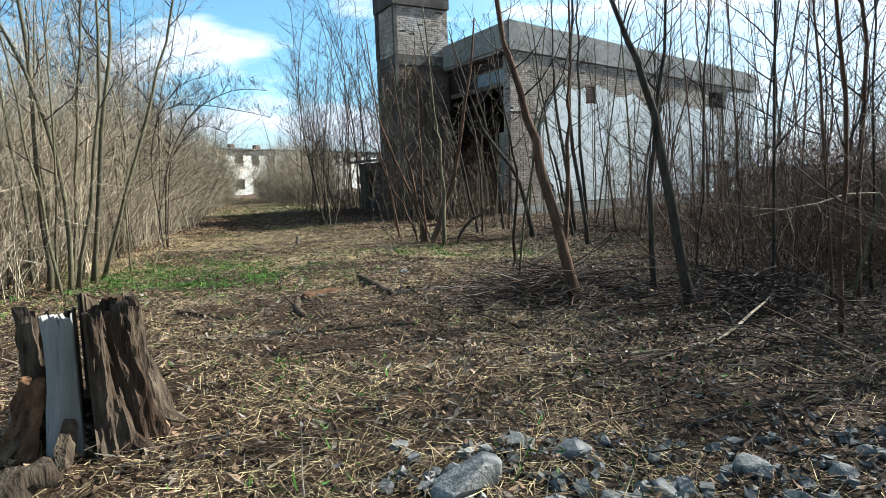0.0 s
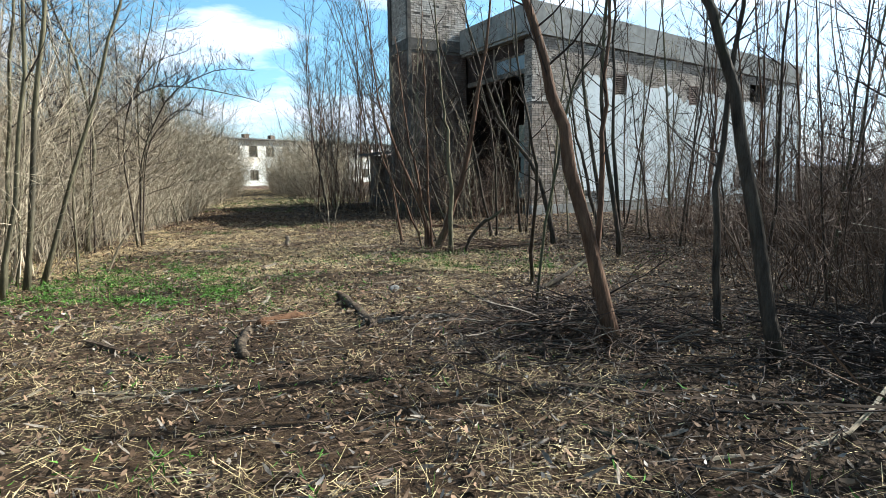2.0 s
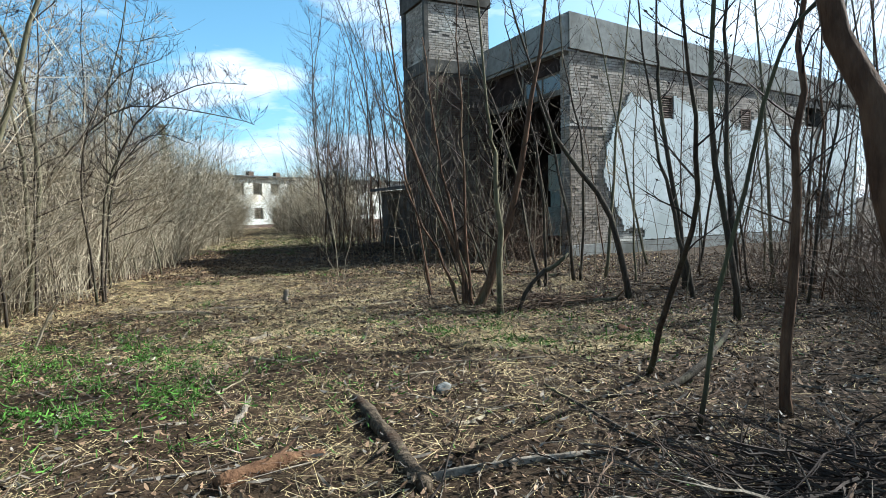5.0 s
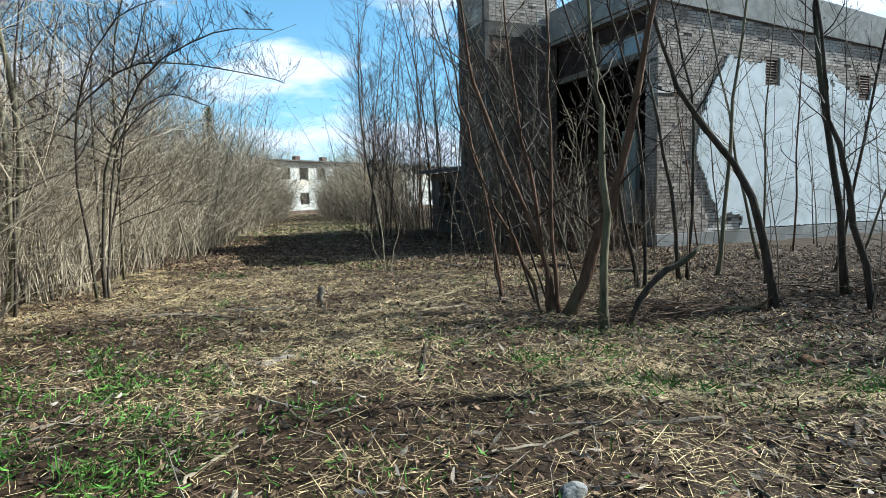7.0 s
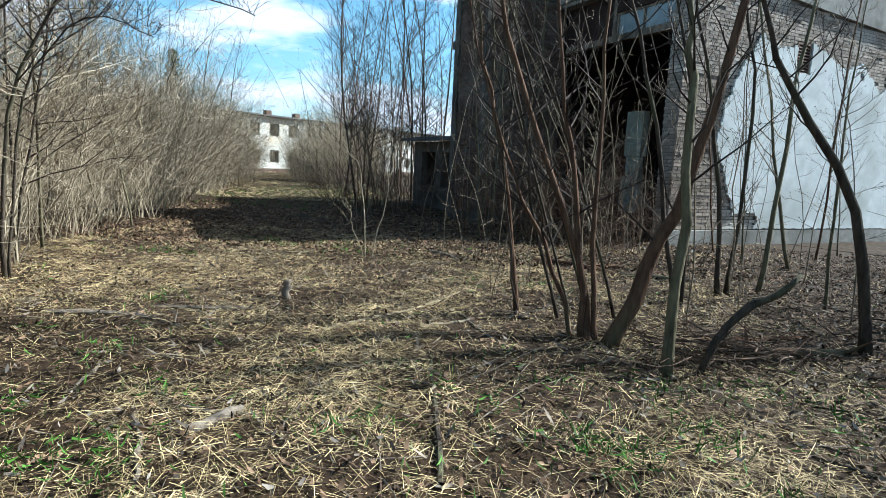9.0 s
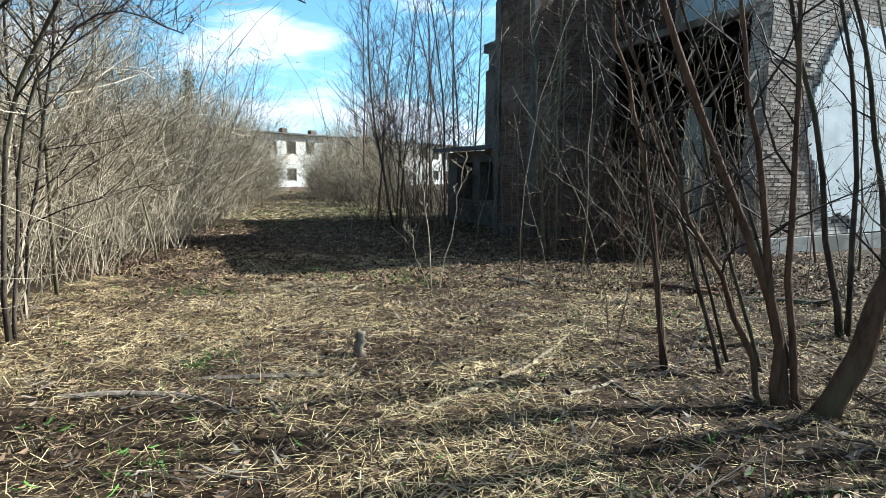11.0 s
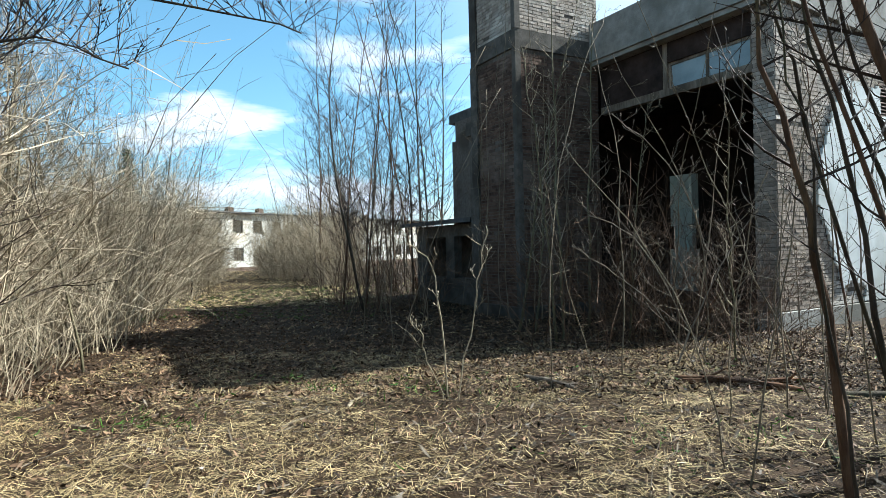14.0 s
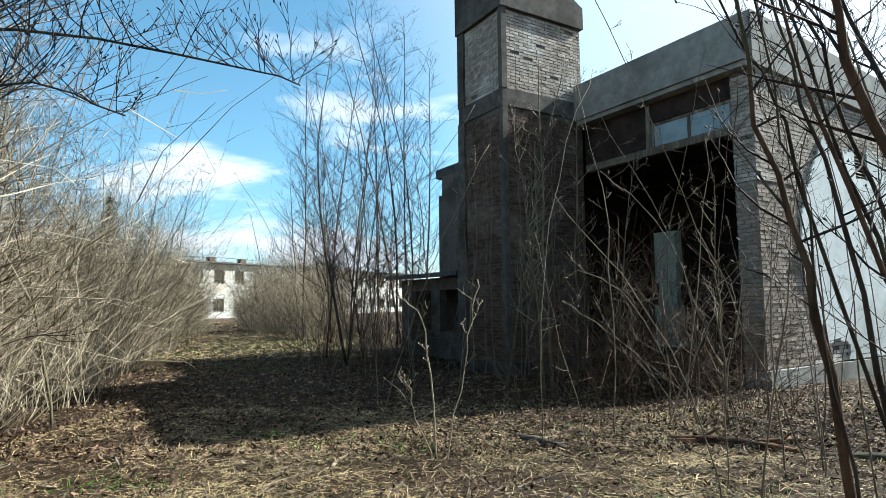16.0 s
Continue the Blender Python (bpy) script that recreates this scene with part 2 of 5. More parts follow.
gx, gy = steps(-12, 9, 0.16, 900), steps(-2, 32, 0.16, 1500)
gs = Soup()
gs.v = [(x, y, relief(x, y)) for y in gy for x in gx]
W = len(gx)
gs.f = [(j * W + i, j * W + i + 1, (j + 1) * W + i + 1, (j + 1) * W + i) for j in range(len(gy) - 1) for i in range(W - 1)]
ground = part("ground", gs, M_SOIL, smooth=True)
tagged(ground, "brown leaf litter and trampled straw over soil", "ground", kind="structure")


# ---- the boiler house: a along the plastered side, b along the open front ----
HALL = pose(2.31, 21.5, -0.15, 0, 0, 30)
HL, HB = 14.2, 11.0


def roof_z(a):
    return 7.05 - 0.083 * a


hall = empty("boiler_house", HALL, "derelict brick boiler house with flaking pale plaster and an open front", "building")


def holed(soup, u0, u1, z0, z1, holes, put):
    """Wall cells around rectangular holes; put(u0, u1, z0, z1) adds one block."""
    us = sorted({u0, u1, *[h[0] for h in holes], *[h[1] for h in holes]})
    zs = sorted({z0, z1, *[h[2] for h in holes], *[h[3] for h in holes]})
    for i in range(len(us) - 1):
        for j in range(len(zs) - 1):
            cu, cz = (us[i] + us[i + 1]) / 2, (zs[j] + zs[j + 1]) / 2
            if not any(h[0] < cu < h[1] and h[2] < cz < h[3] for h in holes):
                put(us[i], us[i + 1], zs[j], zs[j + 1])


VENTS = [(3.55, 4.05, 4.25, 4.95), (7.3, 7.8, 4.05, 4.75)]
SIDE_HOLES = VENTS + [(10.9, 11.9, 4.3, 5.0), (11.6, 12.4, 0.5, 1.9)]
s = Soup()
holed(s, 0.0, HL, 0.0, 5.0, SIDE_HOLES, lambda a0, a1, z0, z1: s.box((a0, 0.03, z0), (a1, 0.42, z1)))
# sloping head of the wall under the concrete band
s.hexa([(0, 0.03, 5.0), (HL, 0.03, 5.0), (HL, 0.42, 5.0), (0, 0.42, 5.0), (0, 0.03, roof_z(0) - 1.0), (HL, 0.03, roof_z(HL) - 0.75), (HL, 0.42, roof_z(HL) - 0.75), (0, 0.42, roof_z(0) - 1.0)])
side_wall = part("side_wall", s, M_MORTAR, hall, "brick side wall with recessed mortar", weld=True)
for i in range(8):
    s = Soup()
    a0, a1 = HL * i / 8 + (0.004 if i else -0.05), HL * (i + 1) / 8
    d0, d1 = roof_z(a0), roof_z(a1)
    t0, t1 = 1.0 - 0.25 * a0 / HL, 1.0 - 0.25 * a1 / HL
    s.hexa([(a0, -0.06, d0 - t0), (a1, -0.06, d1 - t1), (a1, 0.40, d1 - t1), (a0, 0.40, d0 - t0), (a0, -0.06, d0), (a1, -0.06, d1), (a1, 0.40, d1), (a0, 0.40, d0)])
    part("parapet_panel", s, M_CONCRETE, hall, "stained concrete parapet panel")
s = Soup()
for i in range(5):
    a0, a1 = (HL * i / 5 + 0.004 if i else -0.06), HL * (i + 1) / 5
    s.box((a0, -0.07, -0.4), (a1, 0.029, 0.50))
s.box((-0.06, 0.033, -0.4), (0.36, 0.40, 0.47))
part("plinth", s, M_CONCRETE, hall, "pale concrete plinth")


def plaster_cell(a, z):
    edge = float(np.interp(z, [0.3, 1.1, 1.8, 2.5, 3.4, 4.2, 4.9], [2.05, 1.9, 1.55, 1.18, 1.35, 1.75, 2.25])) + 0.07 * noise.noise(Vector((z * 2.4, 8.3, 0)))
    top = float(np.interp(a, [1.5, 2.3, 3.0, 4.2, 5.2, 6.2, 7.0, 8.4, 9.6, 10.8, 11.6, 12.2, 14.2], [4.3, 4.95, 4.75, 4.98, 4.55, 4.7, 4.1, 4.55, 4.2, 4.25, 3.7, 5.0, 5.05])) + 0.12 * noise.noise(Vector((a * 1.7, 1.1, 0))) + 0.05 * noise.noise(Vector((a * 6, 5.1, 0)))
    if 9.6 < a < 13.2 and z < 2.6 and noise.noise(Vector((a * 1.5, z * 1.5, 7))) > 0.2:
        return False
    if any(h[0] - 0.02 < a < h[1] + 0.02 and h[2] - 0.02 < z < h[3] + 0.02 for h in SIDE_HOLES):
        return False
    if noise.noise(Vector((a * 0.8, z * 0.8, 2.2))) > 0.6:
        return False
    return edge < a < HL - 0.05 and 0.51 < z < top


s, C = Soup(), 0.06
cells = {(i, j) for i in range(int(HL / C)) for j in range(88) if plaster_cell((i + 0.5) * C, (j + 0.5) * C)}
ids = {}


def pv(i, j, d):
    if (i, j, d) not in ids:
        w = Vector((i * 0.43, j * 0.43, 0))
        ids[i, j, d] = len(s.v)
        s.v.append((i * C + 0.03 * noise.noise(w), -0.028 if d else 0.02, j * C + 0.03 * noise.noise(w + Vector((9, 9, 0)))))
    return ids[i, j, d]


for i, j in cells:
    s.f.append((pv(i, j, 1), pv(i + 1, j, 1), pv(i + 1, j + 1, 1), pv(i, j + 1, 1)))
    for (di, dj), (p, q) in {(0, -1): ((0, 0), (1, 0)), (1, 0): ((1, 0), (1, 1)), (0, 1): ((1, 1), (0, 1)), (-1, 0): ((0, 1), (0, 0))}.items():
        if (i + di, j + dj) not in cells:
            s.f.append((pv(i + p[0], j + p[1], 0), pv(i + q[0], j + q[1], 0), pv(i + q[0], j + q[1], 1), pv(i + p[0], j + p[1], 1)))
part("plaster_coat", s, M_PLASTER, hall, "pale blue-grey plaster, broken away along its edges")

# louvred vents and dark openings of the side wall
for a0, a1, z0, z1 in VENTS:
    v = Soup()
    v.box((a0, 0.0, z0), (a0 + 0.04, 0.10, z1)), v.box((a1 - 0.04, 0.0, z0), (a1, 0.10, z1))
    v.box((a0 + 0.04, 0.0, z1 - 0.04), (a1 - 0.04, 0.10, z1)), v.box((a0 + 0.04, 0.0, z0), (a1 - 0.04, 0.10, z0 + 0.04))
    vent = part("vent", v, M_METAL, hall, "rusty louvred vent")
    for i in range(8):
        v = Soup()
        zc = z0 + 0.07 + i * (z1 - z0 - 0.12) / 8
        v.hexa([(a0 + 0.04, 0.0, zc), (a1 - 0.04, 0.0, zc), (a1 - 0.04, 0.07, zc + 0.05), (a0 + 0.04, 0.07, zc + 0.05), (a0 + 0.04, 0.0, zc + 0.012), (a1 - 0.04, 0.0, zc + 0.012), (a1 - 0.04, 0.07, zc + 0.062), (a0 + 0.04, 0.07, zc + 0.062)])
        part("slat", v, M_METAL, vent)

# front: corner pillar, beam, lintel, transom, back wall, roof
s = Soup()
s.box((0.03, 0.43, 0.0), (0.42, 0.46, 6.02))
part("pillar_core", s, M_MORTAR, hall)
s = Soup()
s.box((-0.28, -0.02, 6.08), (0.0, 4.28, 6.95))
s.box((-0.22, -0.0, 5.98), (0.35, 4.28, 6.078))
part("beam", s, M_CONCRETE, hall, "thick concrete beam over the open front")
s = Soup()
s.box((0.05, 0.47, 4.86), (0.22, 4.28, 5.02))
s.box((0.07, 2.35, 5.02), (0.20, 2.47, 5.97))
part("lintel", s, M_DRYWOOD, hall, "weathered lintel")
tr = Soup()
for b0, b1 in ((0.47, 0.53), (1.40, 1.46), (2.29, 2.35)):
    tr.box((0.10, b0, 5.02), (0.17, b1, 5.55))
tr.box((0.10, 0.53, 5.49), (0.17, 1.40, 5.55)), tr.box((0.10, 1.46, 5.49), (0.17, 2.29, 5.55))
transom = part("transom_window", tr, M_DRYWOOD, hall, "wooden transom frame")
for b0, b1 in ((0.53, 1.40), (1.46, 2.29)):
    g = Soup()
    g.box((0.125, b0, 5.02), (0.135, b1, 5.49))
    part("pane", g, M_GLASSY, transom, "dusty bluish pane")
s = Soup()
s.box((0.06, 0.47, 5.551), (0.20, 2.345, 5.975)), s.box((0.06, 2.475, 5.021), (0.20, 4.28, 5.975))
part("upper_infill", s, M_INNER, hall, "brick infill coloured dark for recess shade")
s = Soup()
s.box((HL - 0.4, 0.42, 0.0), (HL, HB, roof_z(HL) - 0.8))
s.box((0.1, HB, 0.0), (HL, HB + 0.4, 5.4))
s.box((0.0, 6.15, 0.0), (0.4, HB, 6.0))
part("outer_wall", s, M_MORTAR, hall)
s = Soup()
s.hexa([(0.0, 0.42, 6.0), (HL, 0.42, roof_z(HL) - 0.8), (HL, HB + 0.4, roof_z(HL) - 0.8), (0.0, HB + 0.4, 6.0), (0.0, 0.42, 6.3), (HL, 0.42, roof_z(HL) - 0.5), (HL, HB + 0.4, roof_z(HL) - 0.5), (0.0, HB + 0.4, 6.3)])
part("roof", s, M_ROOFING, hall)
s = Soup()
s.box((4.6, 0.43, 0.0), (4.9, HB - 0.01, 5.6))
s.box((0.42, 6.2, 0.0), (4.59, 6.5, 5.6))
part("inner_wall", s, M_INNER, hall, "inner wall coloured dark for indoor shade")
s = Soup()
s.box((2.5, 3.7, 2.2), (2.75, 4.35, 3.5)), s.box((2.5, 3.7, 0.55), (2.75, 4.40, 1.6))
s.box((2.55, 3.75, 1.61), (2.70, 4.30, 2.19))
part("inner_pier", s, M_GREEN_WALL, hall, "pier with flaking pale green paint")

# tower at the end of the open front
TA, TB0, TB1, TH = -2.42, 4.30, 6.10, 8.45
s = Soup()
s.box((TA + 0.03, TB0 + 0.03, 0.0), (0.02, TB1 - 0.03, TH))
tower_core = part("tower", s, M_MORTAR, hall, "square brick tower with concrete bands")
s = Soup()
c0, c1, z0 = TA - 0.07, 0.06, TH + 0.001
s.hexa([(c0, TB0 - 0.07, z0), (c1, TB0 - 0.07, z0), (c1, TB1 + 0.05, z0), (c0, TB1 + 0.05, z0), (c0, TB0 - 0.07, z0 + 1.9), (c1, TB0 - 0.07, z0 + 0.55), (c1, TB1 + 0.05, z0 + 0.55), (c0, TB1 + 0.05, z0 + 1.9)])
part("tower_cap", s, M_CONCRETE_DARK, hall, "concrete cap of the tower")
s = Soup()
for z0, z1 in ((6.15, 6.55), (-0.3, 0.42)):
    s.box((TA - 0.02, TB0 - 0.02, z0), (0.0, TB1 + 0.0, z1))
s.box((TA - 0.035, TB0 - 0.035, 0.43), (TA + 0.11, TB0 + 0.10, 6.149)), s.box((TA - 0.035, TB0 - 0.035, 6.551), (TA + 0.11, TB0 + 0.10, TH))
s.box((TA - 0.035, TB1 - 0.25, 0.43), (TA + 0.1, TB1 + 0.02, 6.149)), s.box((TA - 0.035, TB1 - 0.25, 6.551), (TA + 0.1, TB1 + 0.02, TH))
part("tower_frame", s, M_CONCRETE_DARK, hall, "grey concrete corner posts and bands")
s = Soup()
s.tube([(-1.57, TB0 - 0.07, 0.3), (-1.57, TB0 - 0.07, 3.0), (-1.58, TB0 - 0.07, 5.4)], [0.025] * 3, 6)
part("conduit", s, M_METAL, hall, "thin dark pipe on the tower")
s = Soup()
s.box((-1.9, TB1 + 0.05, 0.0), (0.2, 7.1, 5.0))
s.box((-1.96, TB1 + 0.05, 4.7), (0.25, 7.16, 5.06))
part("lower_block", s, M_CONCRETE_DARK, hall, "lower concrete block beside the tower")

# lean-to
s = Soup()
holed(s, 7.16, 11.1, 0.0, 2.45, [(7.7, 8.7, 0.9, 2.1), (9.2, 10.4, 0.9, 2.1)], lambda b0, b1, z0, z1: s.box((-1.5, b0, z0), (-1.25, b1, z1)))
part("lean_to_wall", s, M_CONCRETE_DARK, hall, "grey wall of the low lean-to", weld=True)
s = Soup()
s.box((-1.25, 10.85, 0.0), (4.0, 11.1, 2.45))
part("lean_to_end_wall", s, M_CONCRETE_DARK, hall)
s = Soup()
s.box((-0.2, 7.17, 0.0), (-0.1, 10.85, 2.45))
part("lean_to_inner_wall", s, M_CONCRETE_DARK, hall)
s = Soup()
s.hexa([(-1.9, 7.17, 2.46), (4.0, 7.17, 2.9), (4.0, 11.5, 2.9), (-1.9, 11.5, 2.46), (-1.9, 7.17, 2.58), (4.0, 7.17, 3.02), (4.0, 11.5, 3.02), (-1.9, 11.5, 2.58)])
part("lean_to_roof", s, M_ROOFING, hall, "thin flat roof with an overhang")


# ---- far two-storey house ----
FAR = pose(-22.72, 60.31, 0.0, 0, 0, 60)
far = empty("apartment_house", FAR, "long two-storey house with sunlit cream walls and dark empty windows", "building")
FL0, FL1 = -12.0, 34.0
wins = [(-10.2 + 2.2 * i, -9.1 + 2.2 * i) for i in range(19)]
wins = [(a, b) for a, b in wins if b < FL1 - 1]
wins = [(a + 0.5, b + 0.5) for a, b in wins]
holes = [(a, b, 3.3, 4.42) for a, b in wins] + [(a, b, 0.9, 2.0) for a, b in wins if not 3.2 < a < 4.4] + [(3.5, 4.45, 0.42, 1.95)]
s = Soup()
holed(s, FL0, FL1, 0.35, 5.0, holes, lambda a, b, z0, z1: s.box((a, 0.0, z0), (b, 0.35, z1)))
s.box((FL0, 0.35, 0.35), (FL0 + 0.35, 9.0, 5.0)), s.box((FL1 - 0.35, 0.35, 0.35), (FL1, 9.0, 5.0)), s.box((FL0, 9.0, 0.35), (FL1, 9.35, 5.0))
s.box((FL0 + 0.36, 3.0, 0.35), (FL1 - 0.36, 3.2, 5.0)), s.box((FL0 + 0.36, 0.36, 2.5), (FL1 - 0.36, 2.99, 2.7))
part("wall", s, M_WHITE, far, weld=True)
s = Soup()
s.box((FL0 - 0.05, -0.05, -0.3), (FL1 + 0.05, 9.4, 0.349))
part("plinth", s, M_BRICK, far, "orange-brown plinth")
s = Soup()
s.hexa([(FL0 - 0.3, -0.5, 5.01), (FL1 + 0.3, -0.5, 5.01), (FL1 + 0.3, 9.8, 5.01), (FL0 - 0.3, 9.8, 5.01), (FL0 - 0.3, -0.5, 5.15), (FL1 + 0.3, -0.5, 5.15), (FL1 + 0.3, 4.6, 5.55), (FL0 - 0.3, 4.6, 5.55)])
roof = part("roof", s, M_ROOFING, far, "low dark roof")
for a in (2.5, 6.0, 14.0, 22.0):
    c = Soup()
    c.box((a, 2.0, 5.3), (a + 0.6, 2.5, 5.75))
    part("chimney", c, M_BRICK, roof)
for i, (a, b, z0, z1) in enumerate(holes):
    w = Soup()
    w.box((a, 0.10, z0), (a + 0.06, 0.16, z1)), w.box((b - 0.06, 0.10, z0), (b, 0.16, z1)), w.box((a + 0.06, 0.10, z1 - 0.06), (b - 0.06, 0.16, z1)), w.box((a + 0.06, 0.10, z0), (b - 0.06, 0.16, z0 + 0.05))
    if z0 < 3 and z0 > 0.5:
        w.box(((a + b) / 2 - 0.025, 0.10, z0 + 0.05), ((a + b) / 2 + 0.025, 0.16, z1 - 0.06)), w.box((a + 0.06, 0.10, (z0 + z1) / 2), ((a + b) / 2 - 0.025, 0.16, (z0 + z1) / 2 + 0.04)), w.box(((a + b) / 2 + 0.025, 0.10, (z0 + z1) / 2), (b - 0.06, 0.16, (z0 + z1) / 2 + 0.04))
    part("door_frame" if z0 < 0.5 else "window_frame", w, M_DRYWOOD, far)

# ---- trees and shrubs ----
def limb(rnd, start, direction, length, radius, up=0.25, wobble=0.25, n=4):
    """A wandering, tapering line that turns upwards: points and radii."""
    p, d = Vector(start), Vector(direction).normalized()
    pts, rad = [p.copy()], [radius]
    for i in range(n):
        d = (d + Vector((rnd.uniform(-wobble, wobble), rnd.uniform(-wobble, wobble), rnd.uniform(-wobble, wobble) * 0.5 + up / n))).normalized()
        p = p + d * (length / n)
        pts.append(p.copy())
        rad.append(max(0.0016, radius * (1 - 0.82 * (i + 1) / n)))
    return pts, rad


def along(pts, f):
    """The point at the fraction f of a polyline, and its direction."""
    k = min(int(f * (len(pts) - 1)), len(pts) - 2)
    w = f * (len(pts) - 1) - k
    return pts[k].lerp(pts[k + 1], w), (pts[k + 1] - pts[k]).normalized()


def smooth_line(pts, n, rnd, wob):
    """A rounded, slightly wandering line through a few bends."""
    pts = [Vector(p) for p in pts]
    out = []
    m = len(pts) - 1
    for i in range(n + 1):
        f = i / n * m
        k = min(int(f), m - 1)
        w = f - k
        p0, p1, p2, p3 = pts[max(k - 1, 0)], pts[k], pts[k + 1], pts[min(k + 2, m)]
        q = 0.5 * ((2 * p1) + (p2 - p0) * w + (2 * p0 - 5 * p1 + 4 * p2 - p3) * w * w + (3 * p1 - p0 - 3 * p2 + p3) * w ** 3)
        if 0 < i < n:
            q += Vector((rnd.uniform(-wob, wob), rnd.uniform(-wob, wob), 0))
        out.append(q)
    return out


def branches(soup, rnd, line, radii, count, low, reach, twigs=4, rise=0.5, sides=3, lift=0.5):
    for i in range(count):
        f = low + (1 - low) * (i + rnd.random()) / count
        p, d = along(line, min(f, 0.99))
        a = rnd.uniform(0, 2 * math.pi)
        out = Vector((math.cos(a), math.sin(a), rise + rnd.uniform(-0.2, 0.5)))
        size = reach * (1.15 - 0.75 * f) * rnd.uniform(0.55, 1.25)
        r0 = radii[min(int(f * (len(radii) - 1)), len(radii) - 1)]
        r = min(r0 * 0.55, 0.006 + 0.006 * size)
        pts, rad = limb(rnd, p, out, size, r, lift, 0.32, 4)
        soup.tube(pts, rad, sides, cap=False)
        for _ in range(twigs):
            q, dd = along(pts, rnd.uniform(0.2, 0.97))
            t_out = (dd + Vector((rnd.uniform(-1, 1), rnd.uniform(-1, 1), rnd.uniform(-0.4, 0.8)))).normalized()
            tp, tr = limb(rnd, q, t_out, size * rnd.uniform(0.2, 0.55), 0.0032, 0.25, 0.35, 2)
            soup.tube(tp, tr, 3, cap=False)
            b = tp[-1]
            if rnd.random() < 0.45:
                soup.tube([b - dd * 0.012, b, b + dd * 0.016], [0.003, 0.0065, 0.001], 3, cap=False)


def tree(name, lines, radii, mat, label, twig_mat=None, count=14, low=0.35, reach=1.1, seed=1, grow=0.0, category="tree", group=""):
    """A bare tree of one or more stems given by bends in the ground's frame; grow carries each stem on above its last bend."""
    rnd = random.Random(seed)
    x0, y0 = lines[0][0][0], lines[0][0][1]
    root = empty(name, pose(x0, y0, relief(x0, y0)), label, category, group)
    tw = Soup()
    for pts, r in zip(lines, radii):
        pts = [Vector(p) - Vector((x0, y0, 0)) for p in pts]
        pts[0].z = -0.12
        if grow:
            d = (pts[-1] - pts[-2]).normalized()
            pts.append(pts[-1] + (d + Vector((0, rnd.uniform(-0.1, 0.1), 0.5))).normalized() * grow)
        line = smooth_line(pts, 12, rnd, 0.03)
        rad = [max(0.006, r * (1.35 if i == 0 else 1.0) * (1 - 0.80 * i / 12)) for i in range(13)]
        s = Soup()
        s.tube(line, rad, 8, rnd, 0.07)
        part("trunk", s, mat, root, smooth=True)
        branches(tw, rnd, line, rad, count, low, reach, 5)
    part("crown", tw, twig_mat or M_TWIG, root)
    return root


# the trees that stand beside the walk
tree("tree", [[(1.47, 6.72, 0), (1.07, 6.75, 1.54), (0.85, 6.8, 2.42), (0.58, 6.85, 3.46)]], [0.068], M_BARK_RED, "leaning young tree with reddish-brown bark and bare twigs", grow=2.6, seed=3, count=16, low=0.45, reach=1.2)
tree("tree", [[(2.62, 6.3, 0), (2.27, 6.35, 1.69), (2.03, 6.4, 2.65), (1.75, 6.5, 3.33)]], [0.062], M_BARK, "leaning grey-brown tree with bare twigs", grow=2.6, seed=4, count=16, low=0.4, reach=1.2)
tree("tree", [[(2.5, 7.15, 0), (2.40, 7.15, 0.95), (2.52, 7.2, 2.1), (2.63, 7.25, 3.4)]], [0.042], M_BARK, "slim upright tree with dark bark", grow=2.4, seed=5, count=14)
tree("tree", [[(1.05, 9.85, 0), (0.98, 8.94, 0.86), (0.94, 8.32, 1.58), (0.78, 8.0, 2.3)], [(0.94, 8.32, 1.56), (1.2, 8.05, 2.1), (1.5, 7.85, 2.8)]], [0.028, 0.017], M_BARK, "thin forked sapling with dark bark leaning over", grow=1.0, seed=6, count=8, reach=0.8)
tree("tree", [[(1.71, 8.66, 0), (1.72, 8.66, 0.92), (1.75, 8.66, 1.97), (1.77, 8.66, 3.05)]], [0.045], M_BARK_RED, "slim upright tree with brown bark", grow=2.5, seed=7)
tree("tree", [[(2.79, 11.91, 0), (2.45, 11.9, 2.65), (2.51, 11.9, 4.96)], [(2.85, 11.95, 0), (2.65, 11.95, 1.98), (2.62, 11.95, 4.02)]], [0.045, 0.04], M_BARK, "pair of slim dark stems from one root", grow=1.2, seed=8)
tree("tree", [[(-0.46, 13.62, 0), (-0.16, 13.6, 0.75), (0.14, 13.6, 1.6), (0.45, 13.55, 3.2)], [(-0.59, 13.77, 0), (-0.75, 13.8, 0.74), (-1.44, 13.9, 2.5), (-1.61, 13.9, 3.34)], [(-0.63, 13.77, 0), (-0.78, 13.8, 1.21), (-1.01, 13.8, 2.46)], [(-0.52, 13.72, 0), (-0.62, 13.85, 1.3), (-0.66, 13.9, 3.2)], [(-0.68, 13.8, 0), (-1.09, 13.77, 0.9), (-1.5, 13.8, 1.75)]],
     [0.085, 0.04, 0.035, 0.03, 0.026], M_BARK_RED, "clump of dark stems with one thick leaning trunk", grow=1.8, seed=9, count=14, low=0.3, reach=1.2)
tree("tree", [[(-0.14, 12.84, 0), (-0.12, 12.84, 1.2), (-0.18, 12.84, 2.3), (-0.25, 12.84, 2.9)]], [0.05], M_BARK_GREEN, "olive-barked straight sapling beside the clump", grow=2.2, seed=10)
tree("tree", [[(-1.23, 14.42, 0), (-1.42, 14.38, 1.22), (-1.60, 14.34, 2.05), (-1.82, 14.3, 2.95)]], [0.03], M_BARK_RED, "thin brown sapling leaning a little", grow=1.6, seed=11, count=16, reach=1.0)
